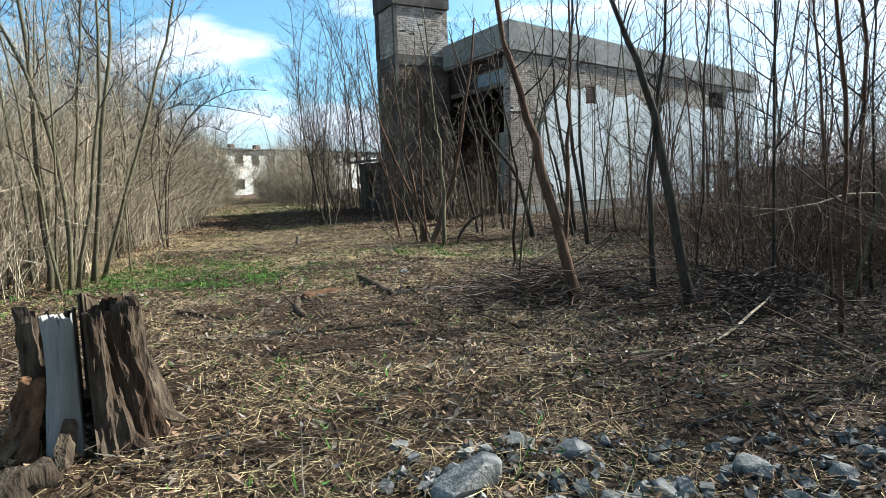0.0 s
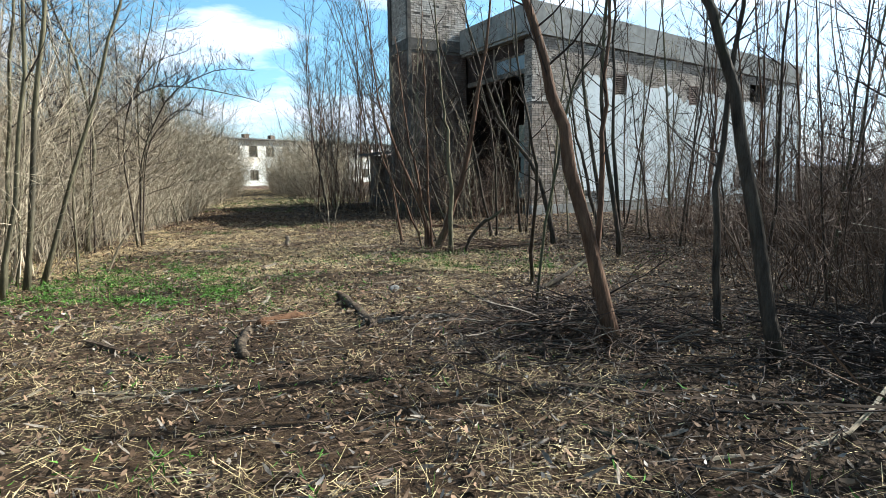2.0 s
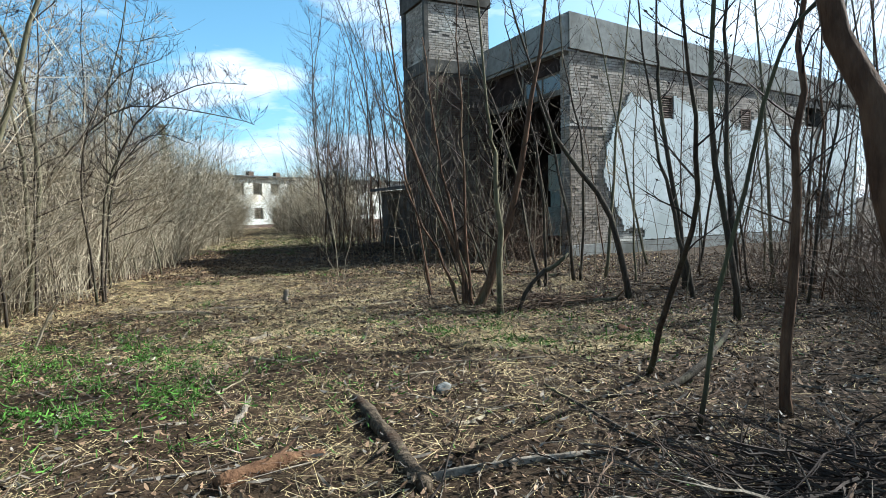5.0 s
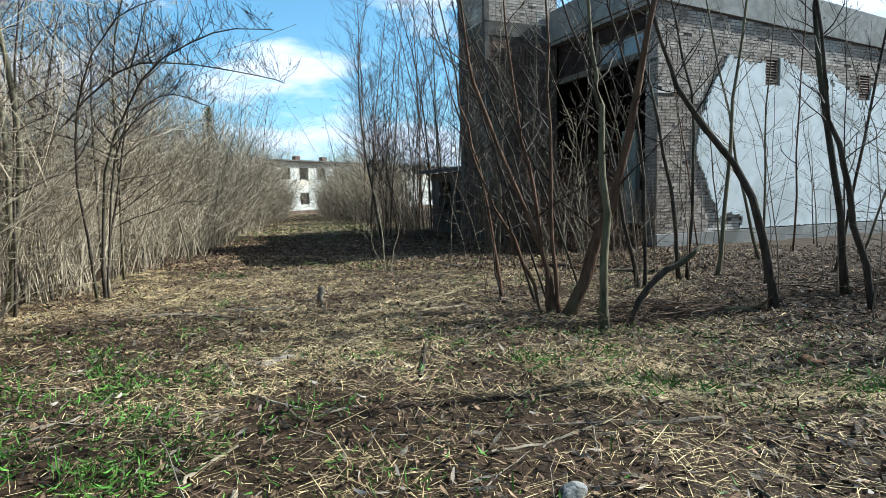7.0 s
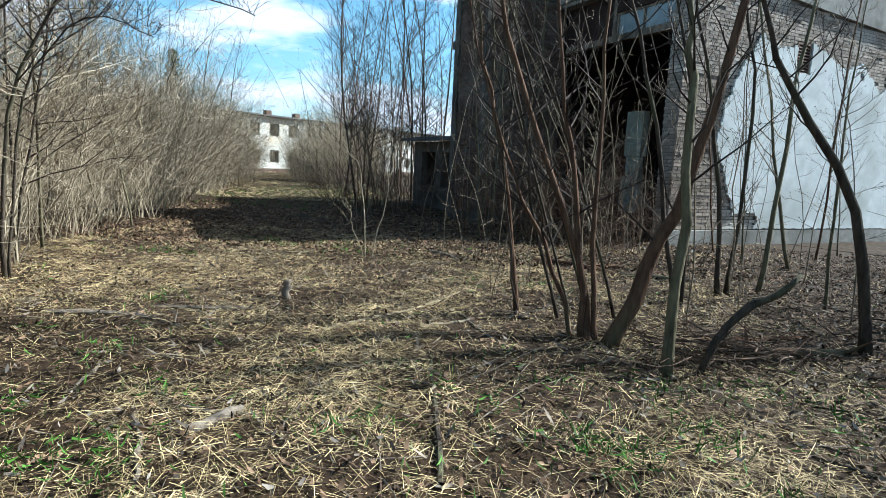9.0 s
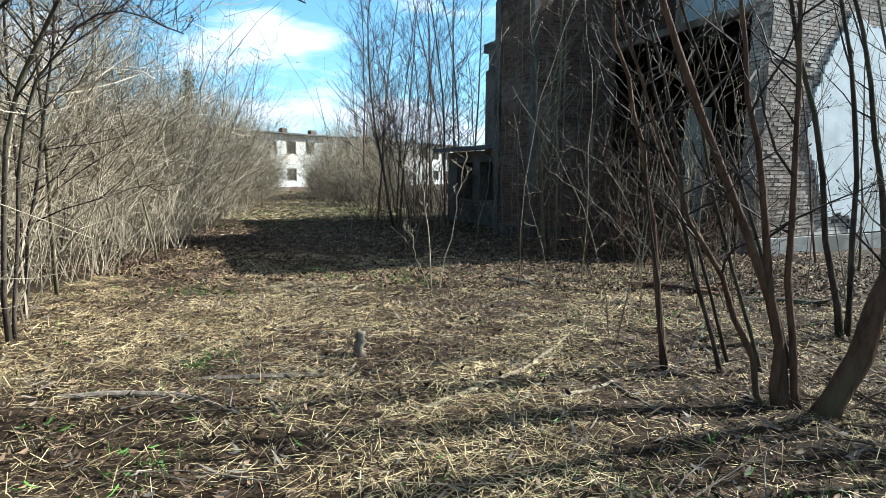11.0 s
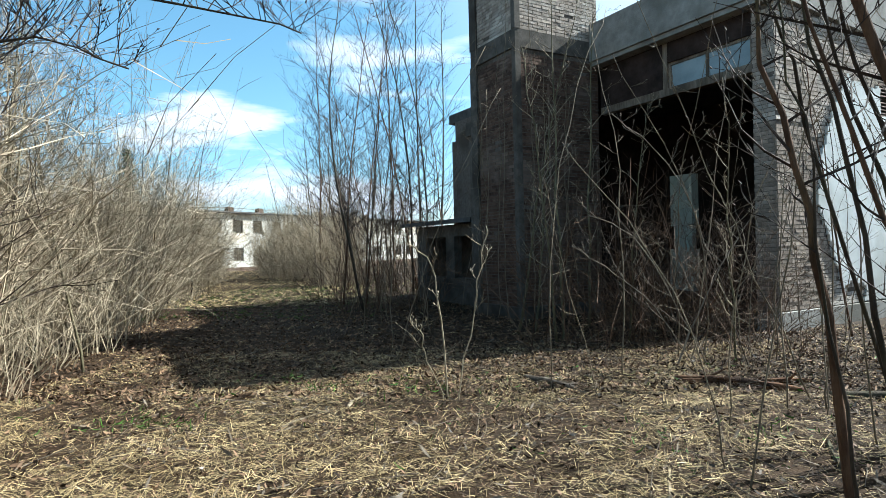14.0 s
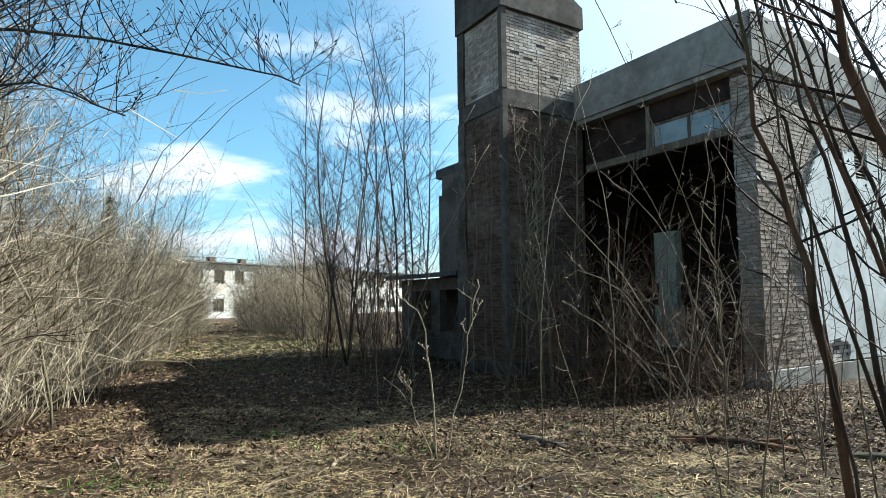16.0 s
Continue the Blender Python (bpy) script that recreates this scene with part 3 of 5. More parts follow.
tree("tree", [[(1.95, 13.8, 0), (1.66, 13.8, 1.31), (0.93, 13.8, 2.39), (0.62, 13.8, 3.08)]], [0.055], M_BARK, "curved dark tree leaning over", grow=1.8, seed=12)
tree("tree", [[(3.09, 14.57, 0), (2.88, 14.57, 1.69), (2.65, 14.57, 3.27), (2.6, 14.57, 4.12)]], [0.05], M_BARK, "dark upright tree before the plastered wall", grow=2.0, seed=13)
tree("tree", [[(2.84, 13.49, 0), (2.52, 13.49, 1.32), (2.26, 13.49, 2.46)]], [0.045], M_BARK, "dark leaning tree before the plastered wall", grow=2.4, seed=14)
tree("tree", [[(-7.0, 9.3, 0), (-7.4, 9.3, 2.3), (-8.3, 9.3, 4.6)], [(-6.09, 8.69, 0), (-6.01, 8.69, 2.43), (-6.08, 8.69, 4.98)], [(-5.93, 9.52, 0), (-5.49, 9.52, 2.39), (-5.25, 9.52, 3.86), (-5.12, 9.52, 4.9)],
              [(-6.0, 9.9, 0), (-5.26, 10.2, 2.31), (-4.76, 10.4, 3.96), (-4.49, 10.5, 5.04)], [(-5.77, 8.68, 0), (-5.7, 8.68, 1.93), (-6.5, 8.68, 4.53)], [(-5.82, 8.95, 0), (-5.2, 8.95, 2.79), (-5.07, 8.95, 4.76)],
              [(-6.5, 9.0, 0), (-6.6, 9.0, 2.2), (-6.9, 9.1, 4.8)], [(-6.3, 9.6, 0), (-6.1, 9.8, 2.4), (-5.8, 9.9, 5.0)]],
     [0.038, 0.044, 0.04, 0.035, 0.04, 0.032, 0.036, 0.032], M_BARK_GREEN, "tall willow clump with many olive stems", grow=2.4, seed=15, count=10, low=0.3, reach=1.1)
tree("tree", [[(-7.59, 13.3, 0), (-7.2, 13.3, 2.02), (-7.37, 13.3, 3.74), (-7.86, 13.3, 4.9)], [(-7.5, 13.3, 0), (-7.6, 13.5, 2.4), (-8.1, 13.6, 4.6)]], [0.045, 0.035], M_BARK_GREEN, "grey-olive birch-like sapling with fine twigs", grow=1.5, seed=16, count=18, reach=1.2)
tree("tree", [[(0.75, 15.6, 0), (0.42, 15.6, 1.6), (0.02, 15.6, 3.2), (-0.35, 15.6, 4.2)], [(0.85, 15.7, 0), (0.8, 15.8, 2.2), (0.35, 15.9, 4.2)]], [0.034, 0.03], M_BARK, "pair of dark curved stems near the open front", grow=1.4, seed=25, count=14, low=0.35, reach=1.0)
tree("tree", [[(1.5, 16.2, 0), (1.25, 16.2, 2.0), (0.75, 16.2, 4.0)], [(1.62, 16.3, 0), (1.7, 16.3, 2.4), (1.35, 16.3, 4.4)]], [0.036, 0.03], M_BARK, "pair of dark leaning stems by the brick corner", grow=1.4, seed=26, count=14, low=0.35, reach=1.0)
tree("tree", [[(-1.22, 14.36, 0), (-1.37, 14.33, 0.73), (-1.53, 14.3, 2.04), (-1.67, 14.3, 2.8)], [(-0.78, 14.42, 0), (-1.12, 14.35, 0.97), (-1.3, 14.3, 1.96), (-1.53, 14.3, 2.75), (-1.70, 14.3, 3.4)], [(-0.45, 14.46, 0), (-1.10, 14.4, 1.95), (-1.59, 14.3, 3.3)],
              [(-0.62, 14.7, 0), (-1.42, 14.5, 2.3), (-1.66, 14.4, 2.9), (-1.95, 14.3, 3.35)], [(-0.15, 14.62, 0), (-1.0, 14.5, 2.29), (-1.5, 14.3, 3.3)]],
     [0.012, 0.019, 0.017, 0.014, 0.017], M_BARK, "clump of slim dark stems leaning over the litter", grow=1.8, seed=27, count=9, low=0.4, reach=0.9)
tree("tree", [[(-6.95, 14.3, 0), (-6.8, 14.3, 1.8), (-6.2, 14.4, 3.1), (-5.2, 14.5, 3.72), (-4.3, 14.5, 3.7)], [(-7.0, 14.4, 0), (-6.8, 14.5, 2.0), (-6.1, 14.6, 2.9), (-5.4, 14.7, 2.75)], [(-7.0, 14.2, 0), (-7.0, 14.0, 2.2), (-6.3, 13.8, 3.6), (-5.4, 13.8, 4.0)]],
     [0.024, 0.018, 0.02], M_BARK, "bare willow with drooping fine twigs over the track", seed=28, count=46, low=0.3, reach=1.0)
# arching limb that hangs over the track
tree("tree", [[(-8.6, 14.9, 0), (-8.5, 15.0, 2.0), (-7.25, 15.2, 3.35), (-6.34, 15.2, 3.52), (-5.05, 15.2, 3.3), (-4.46, 15.2, 3.12)], [(-8.7, 15.0, 0), (-8.6, 15.2, 2.4), (-8.2, 15.4, 4.6)]], [0.022, 0.026], M_BARK, "bare tree whose long limb arches over the track", seed=17, count=60, low=0.3, reach=1.1)
# pale shoots before the tower and slim branches before the open front
tree("shoot", [[(-3.50, 17.36, 0), (-3.64, 17.36, 1.3), (-3.93, 17.36, 1.68)], [(-3.44, 17.36, 0), (-3.2, 17.36, 1.09), (-3.08, 17.36, 1.83)], [(-3.52, 17.4, 0), (-3.75, 17.4, 0.5), (-3.8, 17.4, 0.8)]], [0.011, 0.009, 0.007], M_DRY, "forked pale shoot at the edge of the shadow", M_DRY, seed=18, count=5, reach=0.4, category="sapling")
tree("sapling", [[(-0.62, 18.8, 0), (-0.05, 18.8, 1.12), (0.53, 18.8, 2.03)], [(0.40, 18.8, 1.95), (-0.48, 18.8, 2.4), (-1.33, 18.8, 3.31)], [(-0.12, 18.8, 1.0), (-0.96, 18.8, 1.57), (-1.67, 18.8, 2.0)], [(-0.25, 18.8, 0.8), (-1.0, 18.7, 0.95), (-1.9, 18.7, 1.6)]], [0.014, 0.008, 0.007, 0.006], M_DRYWOOD, "pale leaning sapling with long bare side shoots", M_DRYWOOD, seed=19, count=7, low=0.2, reach=0.7)

# young trees in numbers: a few shapes, each repeated
def sapling(seed, h, r, mat, twig, count, reach, label, group, spread=0.35, rise=0.7, twig_n=5, lift=0.5):
    rnd = random.Random(seed)
    top = (rnd.uniform(-spread, spread) * h * 0.4, rnd.uniform(-spread, spread) * h * 0.4, h)
    mid = (top[0] * rnd.uniform(0.1, 0.6), top[1] * rnd.uniform(0.1, 0.6), h * 0.5)
    line = smooth_line([(0, 0, -0.12), mid, top], 10, rnd, 0.035)
    rad = [max(0.004, r * (1 - 0.86 * i / 10)) for i in range(11)]
    s, tw = Soup(), Soup()
    s.tube(line, rad, 6, rnd, 0.06)
    branches(tw, rnd, line, rad, count, 0.22, reach, twig_n, rise, lift=lift)
    root = part("sapling", s, mat, smooth=True)
    tagged(root, label, "tree", group)
    part("crown", tw, twig, root, kind="stuff")
    return root


def shrub(seed, h, n, mat, label, group, splay=0.45, base=0.45, twigs=6):
    rnd = random.Random(seed)
    s, tw = Soup(), Soup()
    for _ in range(n):
        a, q = rnd.uniform(0, 2 * math.pi), rnd.random() ** 0.5 * base
        lean = splay * rnd.random() ** 1.6 + 0.03
        b = a + rnd.uniform(-1.2, 1.2)
        d = Vector((math.cos(b) * lean, math.sin(b) * lean, 1))
        pts, rad = limb(rnd, (math.cos(a) * q, math.sin(a) * q, -0.08), d, h * rnd.uniform(0.45, 1.1), rnd.uniform(0.0035, 0.009), 0.25 * rnd.random() - 0.1, 0.24, 6)
        s.tube(pts, rad, 3, cap=False)
        for _ in range(twigs):
            p, dd = along(pts, rnd.uniform(0.2, 0.98))
            o = (dd * 0.6 + Vector((rnd.uniform(-1, 1), rnd.uniform(-1, 1), rnd.uniform(-0.5, 0.6)))).normalized()
            tp, tr = limb(rnd, p, o, rnd.uniform(0.2, 1.0), 0.0034, 0.0, 0.45, 2)
            tw.tube(tp, tr, 3, cap=False)
    root = part("shrub", s, mat)
    part("twig_mass", tw, mat, root, kind="stuff")
    return tagged(root, label, "shrub", group)


def spread(protos, spots, seed, lo=0.75, hi=1.25, tilt=5):
    """Copies of the shapes at the spots; the shapes themselves take the first spots."""
    rnd = random.Random(seed)
    for i, (x, y) in enumerate(spots):
        k = rnd.uniform(lo, hi)
        m = pose(x, y, relief(x, y), rnd.uniform(-tilt, tilt), rnd.uniform(-tilt, tilt), rnd.uniform(0, 360))
        src = protos[i % len(protos)]
        if i < len(protos):
            src.matrix_basis = m @ Matrix.Diagonal((k, k, k, 1))
        else:
            c = copy_thing(src, m)
            c.scale = (k, k, k * rnd.uniform(0.92, 1.08))


def thicket(name, protos, spots, seed, lo, hi, label, twig=True):
    """Many far trees joined into one mesh a material."""
    rnd = random.Random(seed)
    sets = {}
    for i, (x, y) in enumerate(spots):
        k = rnd.uniform(lo, hi)
        m = pose(x, y, relief(x, y), rnd.uniform(-5, 5), rnd.uniform(-5, 5), rnd.uniform(0, 360)) @ Matrix.Diagonal((k, k, k, 1))
        src = protos[i % len(protos)]
        for o in (src, *src.children):
            me = o.data
            co = np.empty(len(me.vertices) * 3)
            me.vertices.foreach_get("co", co)
            mm = np.array(m)
            co = co.reshape(-1, 3) @ mm[:3, :3].T + mm[:3, 3]
            mat = me.materials[0]
            soup = sets.setdefault(mat.name, (Soup(), mat))[0]
            base = len(soup.v)
            soup.v += [tuple(c) for c in co]
            soup.f += [tuple(base + j for j in p.vertices) for p in me.polygons]
    for soup, mat in sets.values():
        tagged(part(name, soup, mat, None, label, kind="stuff"), category="trees")


def scatter(seed, n, x0, x1, y0, y1, ok):
    rnd, out = random.Random(seed), []
    for _ in range(n * 40):
        x, y = rnd.uniform(x0, x1), rnd.uniform(y0, y1)
        if len(out) < n and ok(x, y) and all((x - a) ** 2 + (y - b) ** 2 > 0.05 for a, b in out):
            out.append((x, y))
    return out


def track_left(y):
    """The left edge of the open track."""
    return float(np.interp(y, [0, 6, 9, 12, 15, 17, 20.5, 25, 28, 38, 52, 60], [-5.5, -5.2, -5.6, -6.9, -7.5, -8.0, -9.0, -10.4, -11.0, -14.6, -20.2, -24.0]))


def track_right(y):
    return float(np.interp(y, [24, 28, 34, 40, 50, 60], [-4.6, -6.6, -8.0, -10.2, -14.6, -18.6]))


def inside(x, y, pad=0.0):
    """Whether a spot lies in the boiler house's plan."""
    q = HALL.inverted() @ Vector((x, y, 0))
    return (-0.3 - pad < q.x < HL + pad and -0.3 - pad < q.y < HB + 0.6 + pad) or (-2.9 - pad < q.x < 1 and 3.9 < q.y < 11.8)


G_DARK, G_PALE, G_TAN = "bare young trees", "pale slim saplings", "dry tan shrubs"
dark = [sapling(30 + i, 5.4 + 0.5 * i, 0.021 + 0.004 * (i % 3), M_BARK if i % 2 else M_BARK_RED, M_TWIG, 20, 0.95, "slim bare young tree with dark bark", G_DARK) for i in range(6)]
olive = [sapling(50 + i, 5.0 + 0.7 * i, 0.026 + 0.003 * i, M_BARK_GREEN, M_DRY, 20, 0.85, "slim bare sapling with olive-tan bark", G_PALE) for i in range(4)]
tall = [sapling(60 + i, 7.2 + 0.8 * i, 0.026 + 0.004 * i, M_BARK if i % 3 else M_BARK_RED, M_TWIG, 34, 1.9, "tall bare tree with fine twigs beside the track", "trees by the track", 0.75, 0.55, 8, 0.35) for i in range(5)]
lacy = [sapling(90 + i, 5.2 + 0.5 * i, 0.022, M_BARK_GREEN if i % 2 else M_BARK, M_DRY if i % 2 else M_TWIG, 40, 1.3, "slender bare sapling with a lace of fine twigs", "lacy saplings", 0.6, 0.3, 7, 0.0) for i in range(4)]
tan = [shrub(70 + i, 3.0 + 0.3 * i, 46, M_DRY, "dense dry tan shrub of thin stems", G_TAN, 0.8, 0.6, 10) for i in range(4)]

brush = [shrub(80 + i, 1.9 + 0.25 * i, 36, M_BRUSH, "low tangle of dark dead stems", "dark brush", 1.1, 0.6, 6) for i in range(3)]
wall_line = lambda x: 20.4 + 0.577 * (x - 2.3)
# right-hand thicket, before the plastered wall and beyond
spread(dark, scatter(101, 62, 3.4, 11, 4.0, 17.5, lambda x, y: x > 3.3 + 0.06 * (y - 4) and not inside(x, y, 0.4)) + scatter(102, 12, 2.6, 14, 15, 26, lambda x, y: not inside(x, y, 0.5) and y < wall_line(x)), 201, 0.6, 1.15, 7)
thicket("far_thicket", dark, scatter(124, 40, 4.4, 15, -2, 12, lambda x, y: x > 4.4 + 0.1 * max(0, y - 4)) + scatter(103, 34, 10, 34, 3, 30, lambda x, y: not inside(x, y, 0.5) and y < wall_line(x)) + scatter(120, 30, 16, 60, 22, 60, lambda x, y: not inside(x, y, 1)), 301, 0.7, 1.2, "dense bare thicket of dark young trees")
# light stems before the open front and the tower
spread(olive, scatter(129, 14, -8.6, -5.4, 6.6, 10.6, lambda x, y: x < -5.3 - 0.02 * y) + scatter(104, 4, -1.2, 3.4, 15.5, 20.4, lambda x, y: y < 19.6 + 0.3 * x and y > 15.2 + 0.1 * x) + scatter(105, 6, -2.6, -0.2, 20.0, 23.2, lambda x, y: not inside(x, y, 0.2))
       + scatter(106, 46, -16, -5.5, 5, 26, lambda x, y: track_left(y) - 4.5 < x < track_left(y) - 0.9) + scatter(107, 10, 2.0, 9.0, 14.0, 22.5, lambda x, y: y < wall_line(x)), 202, 0.6, 1.15, 8)
spread(tall, scatter(108, 36, -12, -3.6, 25.5, 44, lambda x, y: track_right(y) < x < track_right(y) + 4.0 and not inside(x, y, 0.3)), 203, 0.7, 1.3, 7)
slim = [sapling(98 + i, 7.5, 0.04, M_BARK, M_TWIG, 30, 1.4, "slim bare tree beside the track", "trees by the track", 0.4, 0.4, 3, 0.1) for i in range(2)]
thicket("far_trees", slim, scatter(109, 44, -20, 4, 42, 64, lambda x, y: track_right(y) + 0.1 < x < track_right(y) + 7) + scatter(110, 56, -46, -9, 9, 62, lambda x, y: track_left(y) - 18 < x < track_left(y) - 3.6 and not (y > 46 and x > track_left(y) - 9))
        + scatter(121, 20, -60, 30, 78, 110, lambda x, y: True), 302, 0.7, 1.15, "bare grey-brown woodland of tall thin trees")
wand = [sapling(95 + i, 3.4 + 0.5 * i, 0.009, M_WAND, M_WAND, 9, 0.5, "very thin pale wand-like sapling", "thin wands", 1.0, 0.3, 3, 0.0) for i in range(4)]
spread(wand, scatter(126, 32, -2.4, 3.2, 14.2, 20.6, lambda x, y: y < 19.9 + 0.3 * x) + scatter(127, 34, 2.5, 9, 12, 21, lambda x, y: y < wall_line(x)) + scatter(128, 12, -6.0, -3.0, 20, 25, lambda x, y: x > track_right(y) - 1.2), 207, 0.7, 1.2, 8)
spread(lacy, [(-7.7, 14.2), (-8.1, 16.3), (-7.2, 13.0), (-8.9, 18.0), (-7.7, 15.3), (-8.7, 19.4), (-7.0, 12.2)] + scatter(122, 40, -15, -5.8, 10, 27, lambda x, y: track_left(y) - 3.8 < x < track_left(y) - 0.6) + scatter(123, 14, 3.8, 9, 5, 16, lambda x, y: True), 206, 0.8, 1.25, 8)
spread(slim, [(-12.6, 30.0), (-13.4, 33.5)], 208)
# dry shrubs along the track
spread(tan, scatter(111, 84, -16, -5, 9.5, 33, lambda x, y: track_left(y) - 3.4 < x < track_left(y) - 0.5) + scatter(113, 12, -19, -4, 31, 44, lambda x, y: track_right(y) + 0.2 < x < track_right(y) + 2.6 and not inside(x, y, 0.4)) + scatter(130, 40, -20, -8, 42, 58, lambda x, y: track_right(y) - 1.0 < x < track_right(y) + 3.0) + scatter(114, 14, -13, -5.6, 2.0, 9.0, lambda x, y: x < -6.2)
       + scatter(112, 56, -30, -9, 31, 58, lambda x, y: track_left(y) - 3.6 < x < track_left(y) + 0.1) + scatter(131, 22, -30, -14, 46, 58, lambda x, y: track_left(y) - 4.0 < x < track_left(y) + 0.5), 204, 0.85, 1.5, 6)
spread(brush, scatter(115, 60, 2.9, 9.5, 1.5, 15, lambda x, y: x > 3.1 + 0.09 * y) + scatter(125, 6, 3.3, 7.0, 4.0, 10.5, lambda x, y: x > 3.2 + 0.03 * y) + scatter(116, 7, -2.6, 2.4, 19.6, 22.6, lambda x, y: not inside(x, y, 0.05)) + scatter(117, 5, -7.5, -2.6, 22, 30, lambda x, y: not inside(x, y, 0.1) and x > track_right(y) - 0.6), 205, 0.7, 1.4, 8)


# bare climbers on the tower
def climber(a, side, height, seed):
    rnd = random.Random(seed)
    put = (lambda u, d, z: (u, TB0 - 0.09 - d, z)) if side == "right" else (lambda u, d, z: (TA - 0.09 - d, u, z))
    pts, u = [], a
    for i in range(13):
        pts.append(Vector(put(u, rnd.uniform(0, 0.10), -0.1 + height * i / 12)))
        u += rnd.uniform(-0.09, 0.09)
    rad = [0.012 * (1 - 0.8 * i / 12) + 0.002 for i in range(13)]
    root = empty("climber", HALL, "bare pale climber growing up the brick tower", "climber", "bare climbers")
    s, tw = Soup(), Soup()
    s.tube(pts, rad, 5)
    part("stem", s, M_WAND, root)
    for _ in range(26):
        p, d = along(pts, rnd.uniform(0.2, 0.98))
        out = Vector(put(1, 1, 0)) - Vector(put(1, 0, 0))
        along_face = Vector(put(1, 0, 0)) - Vector(put(0, 0, 0))
        o = (out * rnd.uniform(0.05, 0.5) + along_face * rnd.uniform(-1, 1) + Vector((0, 0, rnd.uniform(-0.5, 1.0)))).normalized()
        q = p + o * rnd.uniform(0.2, 0.7)
        tw.tube([p, p.lerp(q, 0.5) + Vector((0, 0, rnd.uniform(-0.06, 0.06))), q], [0.004, 0.003, 0.0015], 3, cap=False)
    part("twig_mass", tw, M_WAND, root, kind="stuff")


for i, (a, side, h) in enumerate(((-2.2, "right", 7.4), (-1.95, "right", 6.2), (-1.3, "right", 5.4), (-0.9, "right", 6.8), (-0.4, "right", 4.6), (4.6, "left", 7.6), (5.0, "left", 6.6), (5.5, "left", 7.2), (5.8, "left", 5.2))):
    climber(a, side, h, 800 + i)


# a conifer behind the thicket
def conifer(x, y, h, seed):
    rnd = random.Random(seed)
    root = empty("pine", pose(x, y, 0), "dark green conifer rising behind the thicket", "tree")
    s = Soup()
    s.tube([(0, 0, -0.1), (0.05, 0, h * 0.5), (0, 0, h)], [0.16, 0.11, 0.02], 7)
    part("trunk", s, M_BARK_RED, root)
    c = Soup()
    for i in range(150):
        z = h * (0.25 + 0.74 * i / 150)
        a, reach = i * 2.4, (h - z) * 0.26 * rnd.uniform(0.6, 1.2) + 0.15
        d = Vector((math.cos(a), math.sin(a), rnd.uniform(-0.1, 0.35)))
        for k in range(9):
            p = Vector((0, 0, z)) + d * (reach * (k + 1) / 9)
            o = Vector((rnd.uniform(-1, 1), rnd.uniform(-1, 1), rnd.uniform(-0.5, 0.8))).normalized() * 0.22
            c.tube([p, p + o * 0.6, p + o], [0.035, 0.03, 0.004], 3, cap=False)
    part("crown", c, M_NEEDLE, root)
    return root


conifer(-23.7, 48.0, 8.4, 5)
conifer(-29.5, 45.0, 7.2, 6)

# ---- things on the ground ----
def log(name, pts, radii, mat, label, seed, category="log", sides=8, stubs=2, lift=0.35):
    """A lying branch or trunk that follows the ground."""
    rnd = random.Random(seed)
    x0, y0 = pts[0][0], pts[0][1]
    root = empty(name, pose(x0, y0, relief(x0, y0)), label, category)
    line = []
    for (p, r) in zip(pts, radii):
        z = p[2] if len(p) > 2 else 0.0
        line.append((p[0] - x0, p[1] - y0, relief(p[0], p[1]) - relief(x0, y0) + r * lift + z))
    n = 9
    line = smooth_line(line, n, rnd, 0.012)
    rr = [np.interp(i / n * (len(radii) - 1), range(len(radii)), radii) for i in range(n + 1)]
    s = Soup()
    rr = [q * rnd.uniform(0.93, 1.07) * (0.85 if i in (0, n) else 1.0) for i, q in enumerate(rr)]
    s.tube(line, rr, sides, rnd, 0.2)
    part("stem", s, mat, root, smooth=sides > 6)
    for i in range(stubs):
        p, d = along(line, rnd.uniform(0.2, 0.9))
        o = (d + Vector((rnd.uniform(-1, 1), rnd.uniform(-1, 1), rnd.uniform(0.1, 0.7)))).normalized()
        b = Soup()
        r = rr[5] * 0.45
        b.tube([p, p + o * r * 5, p + o * r * rnd.uniform(7, 14)], [r, r * 0.7, r * 0.3], 5, rnd, 0.15)
        part("side_branch", b, mat, root)
    return root


log("log", [(-1.46, 9.06), (-1.05, 8.2), (-0.77, 7.56)], [0.05, 0.055, 0.05], M_STUMP, "weathered brown log lying on the litter", 21)
log("log", [(-1.72, 6.55), (-1.9, 7.0), (-2.0, 7.4)], [0.05, 0.05, 0.045], M_STUMP, "short weathered log with a broken end", 22, stubs=1)
log("log", [(-1.97, 7.6), (-1.7, 7.9), (-1.48, 8.1)], [0.06, 0.055, 0.03], M_ROT, "short rotten log split open", 23, stubs=1)
log("branch", [(-0.75, 7.7), (-0.2, 7.9), (0.35, 8.15)], [0.03, 0.026, 0.015], M_DRYWOOD, "grey branch on the litter", 24, "branch", 6, 3)
log("branch", [(1.47, 4.8), (2.26, 5.0), (3.09, 5.66, 0.25)], [0.018, 0.016, 0.008], M_DRY, "long pale bent branch", 25, "branch", 6, 3)
log("branch", [(-2.01, 12.9), (-1.88, 11.9), (-1.75, 10.8)], [0.012, 0.015, 0.018], M_BARK, "straight dark pole lying along the track", 26, "branch", 6, 1)
log("branch", [(-1.90, 15.45), (-2.2, 14.7), (-2.47, 14.17), (-3.08, 13.43)], [0.008, 0.013, 0.016, 0.018], M_DRY, "curved pale branch lying across the track", 27, "branch", 6, 2)
log("branch", [(0.09, 9.47), (0.75, 7.9), (1.45, 6.41)], [0.012, 0.018, 0.022], M_BARK, "long thin branch lying beside the leaning tree", 28, "branch", 6, 4)
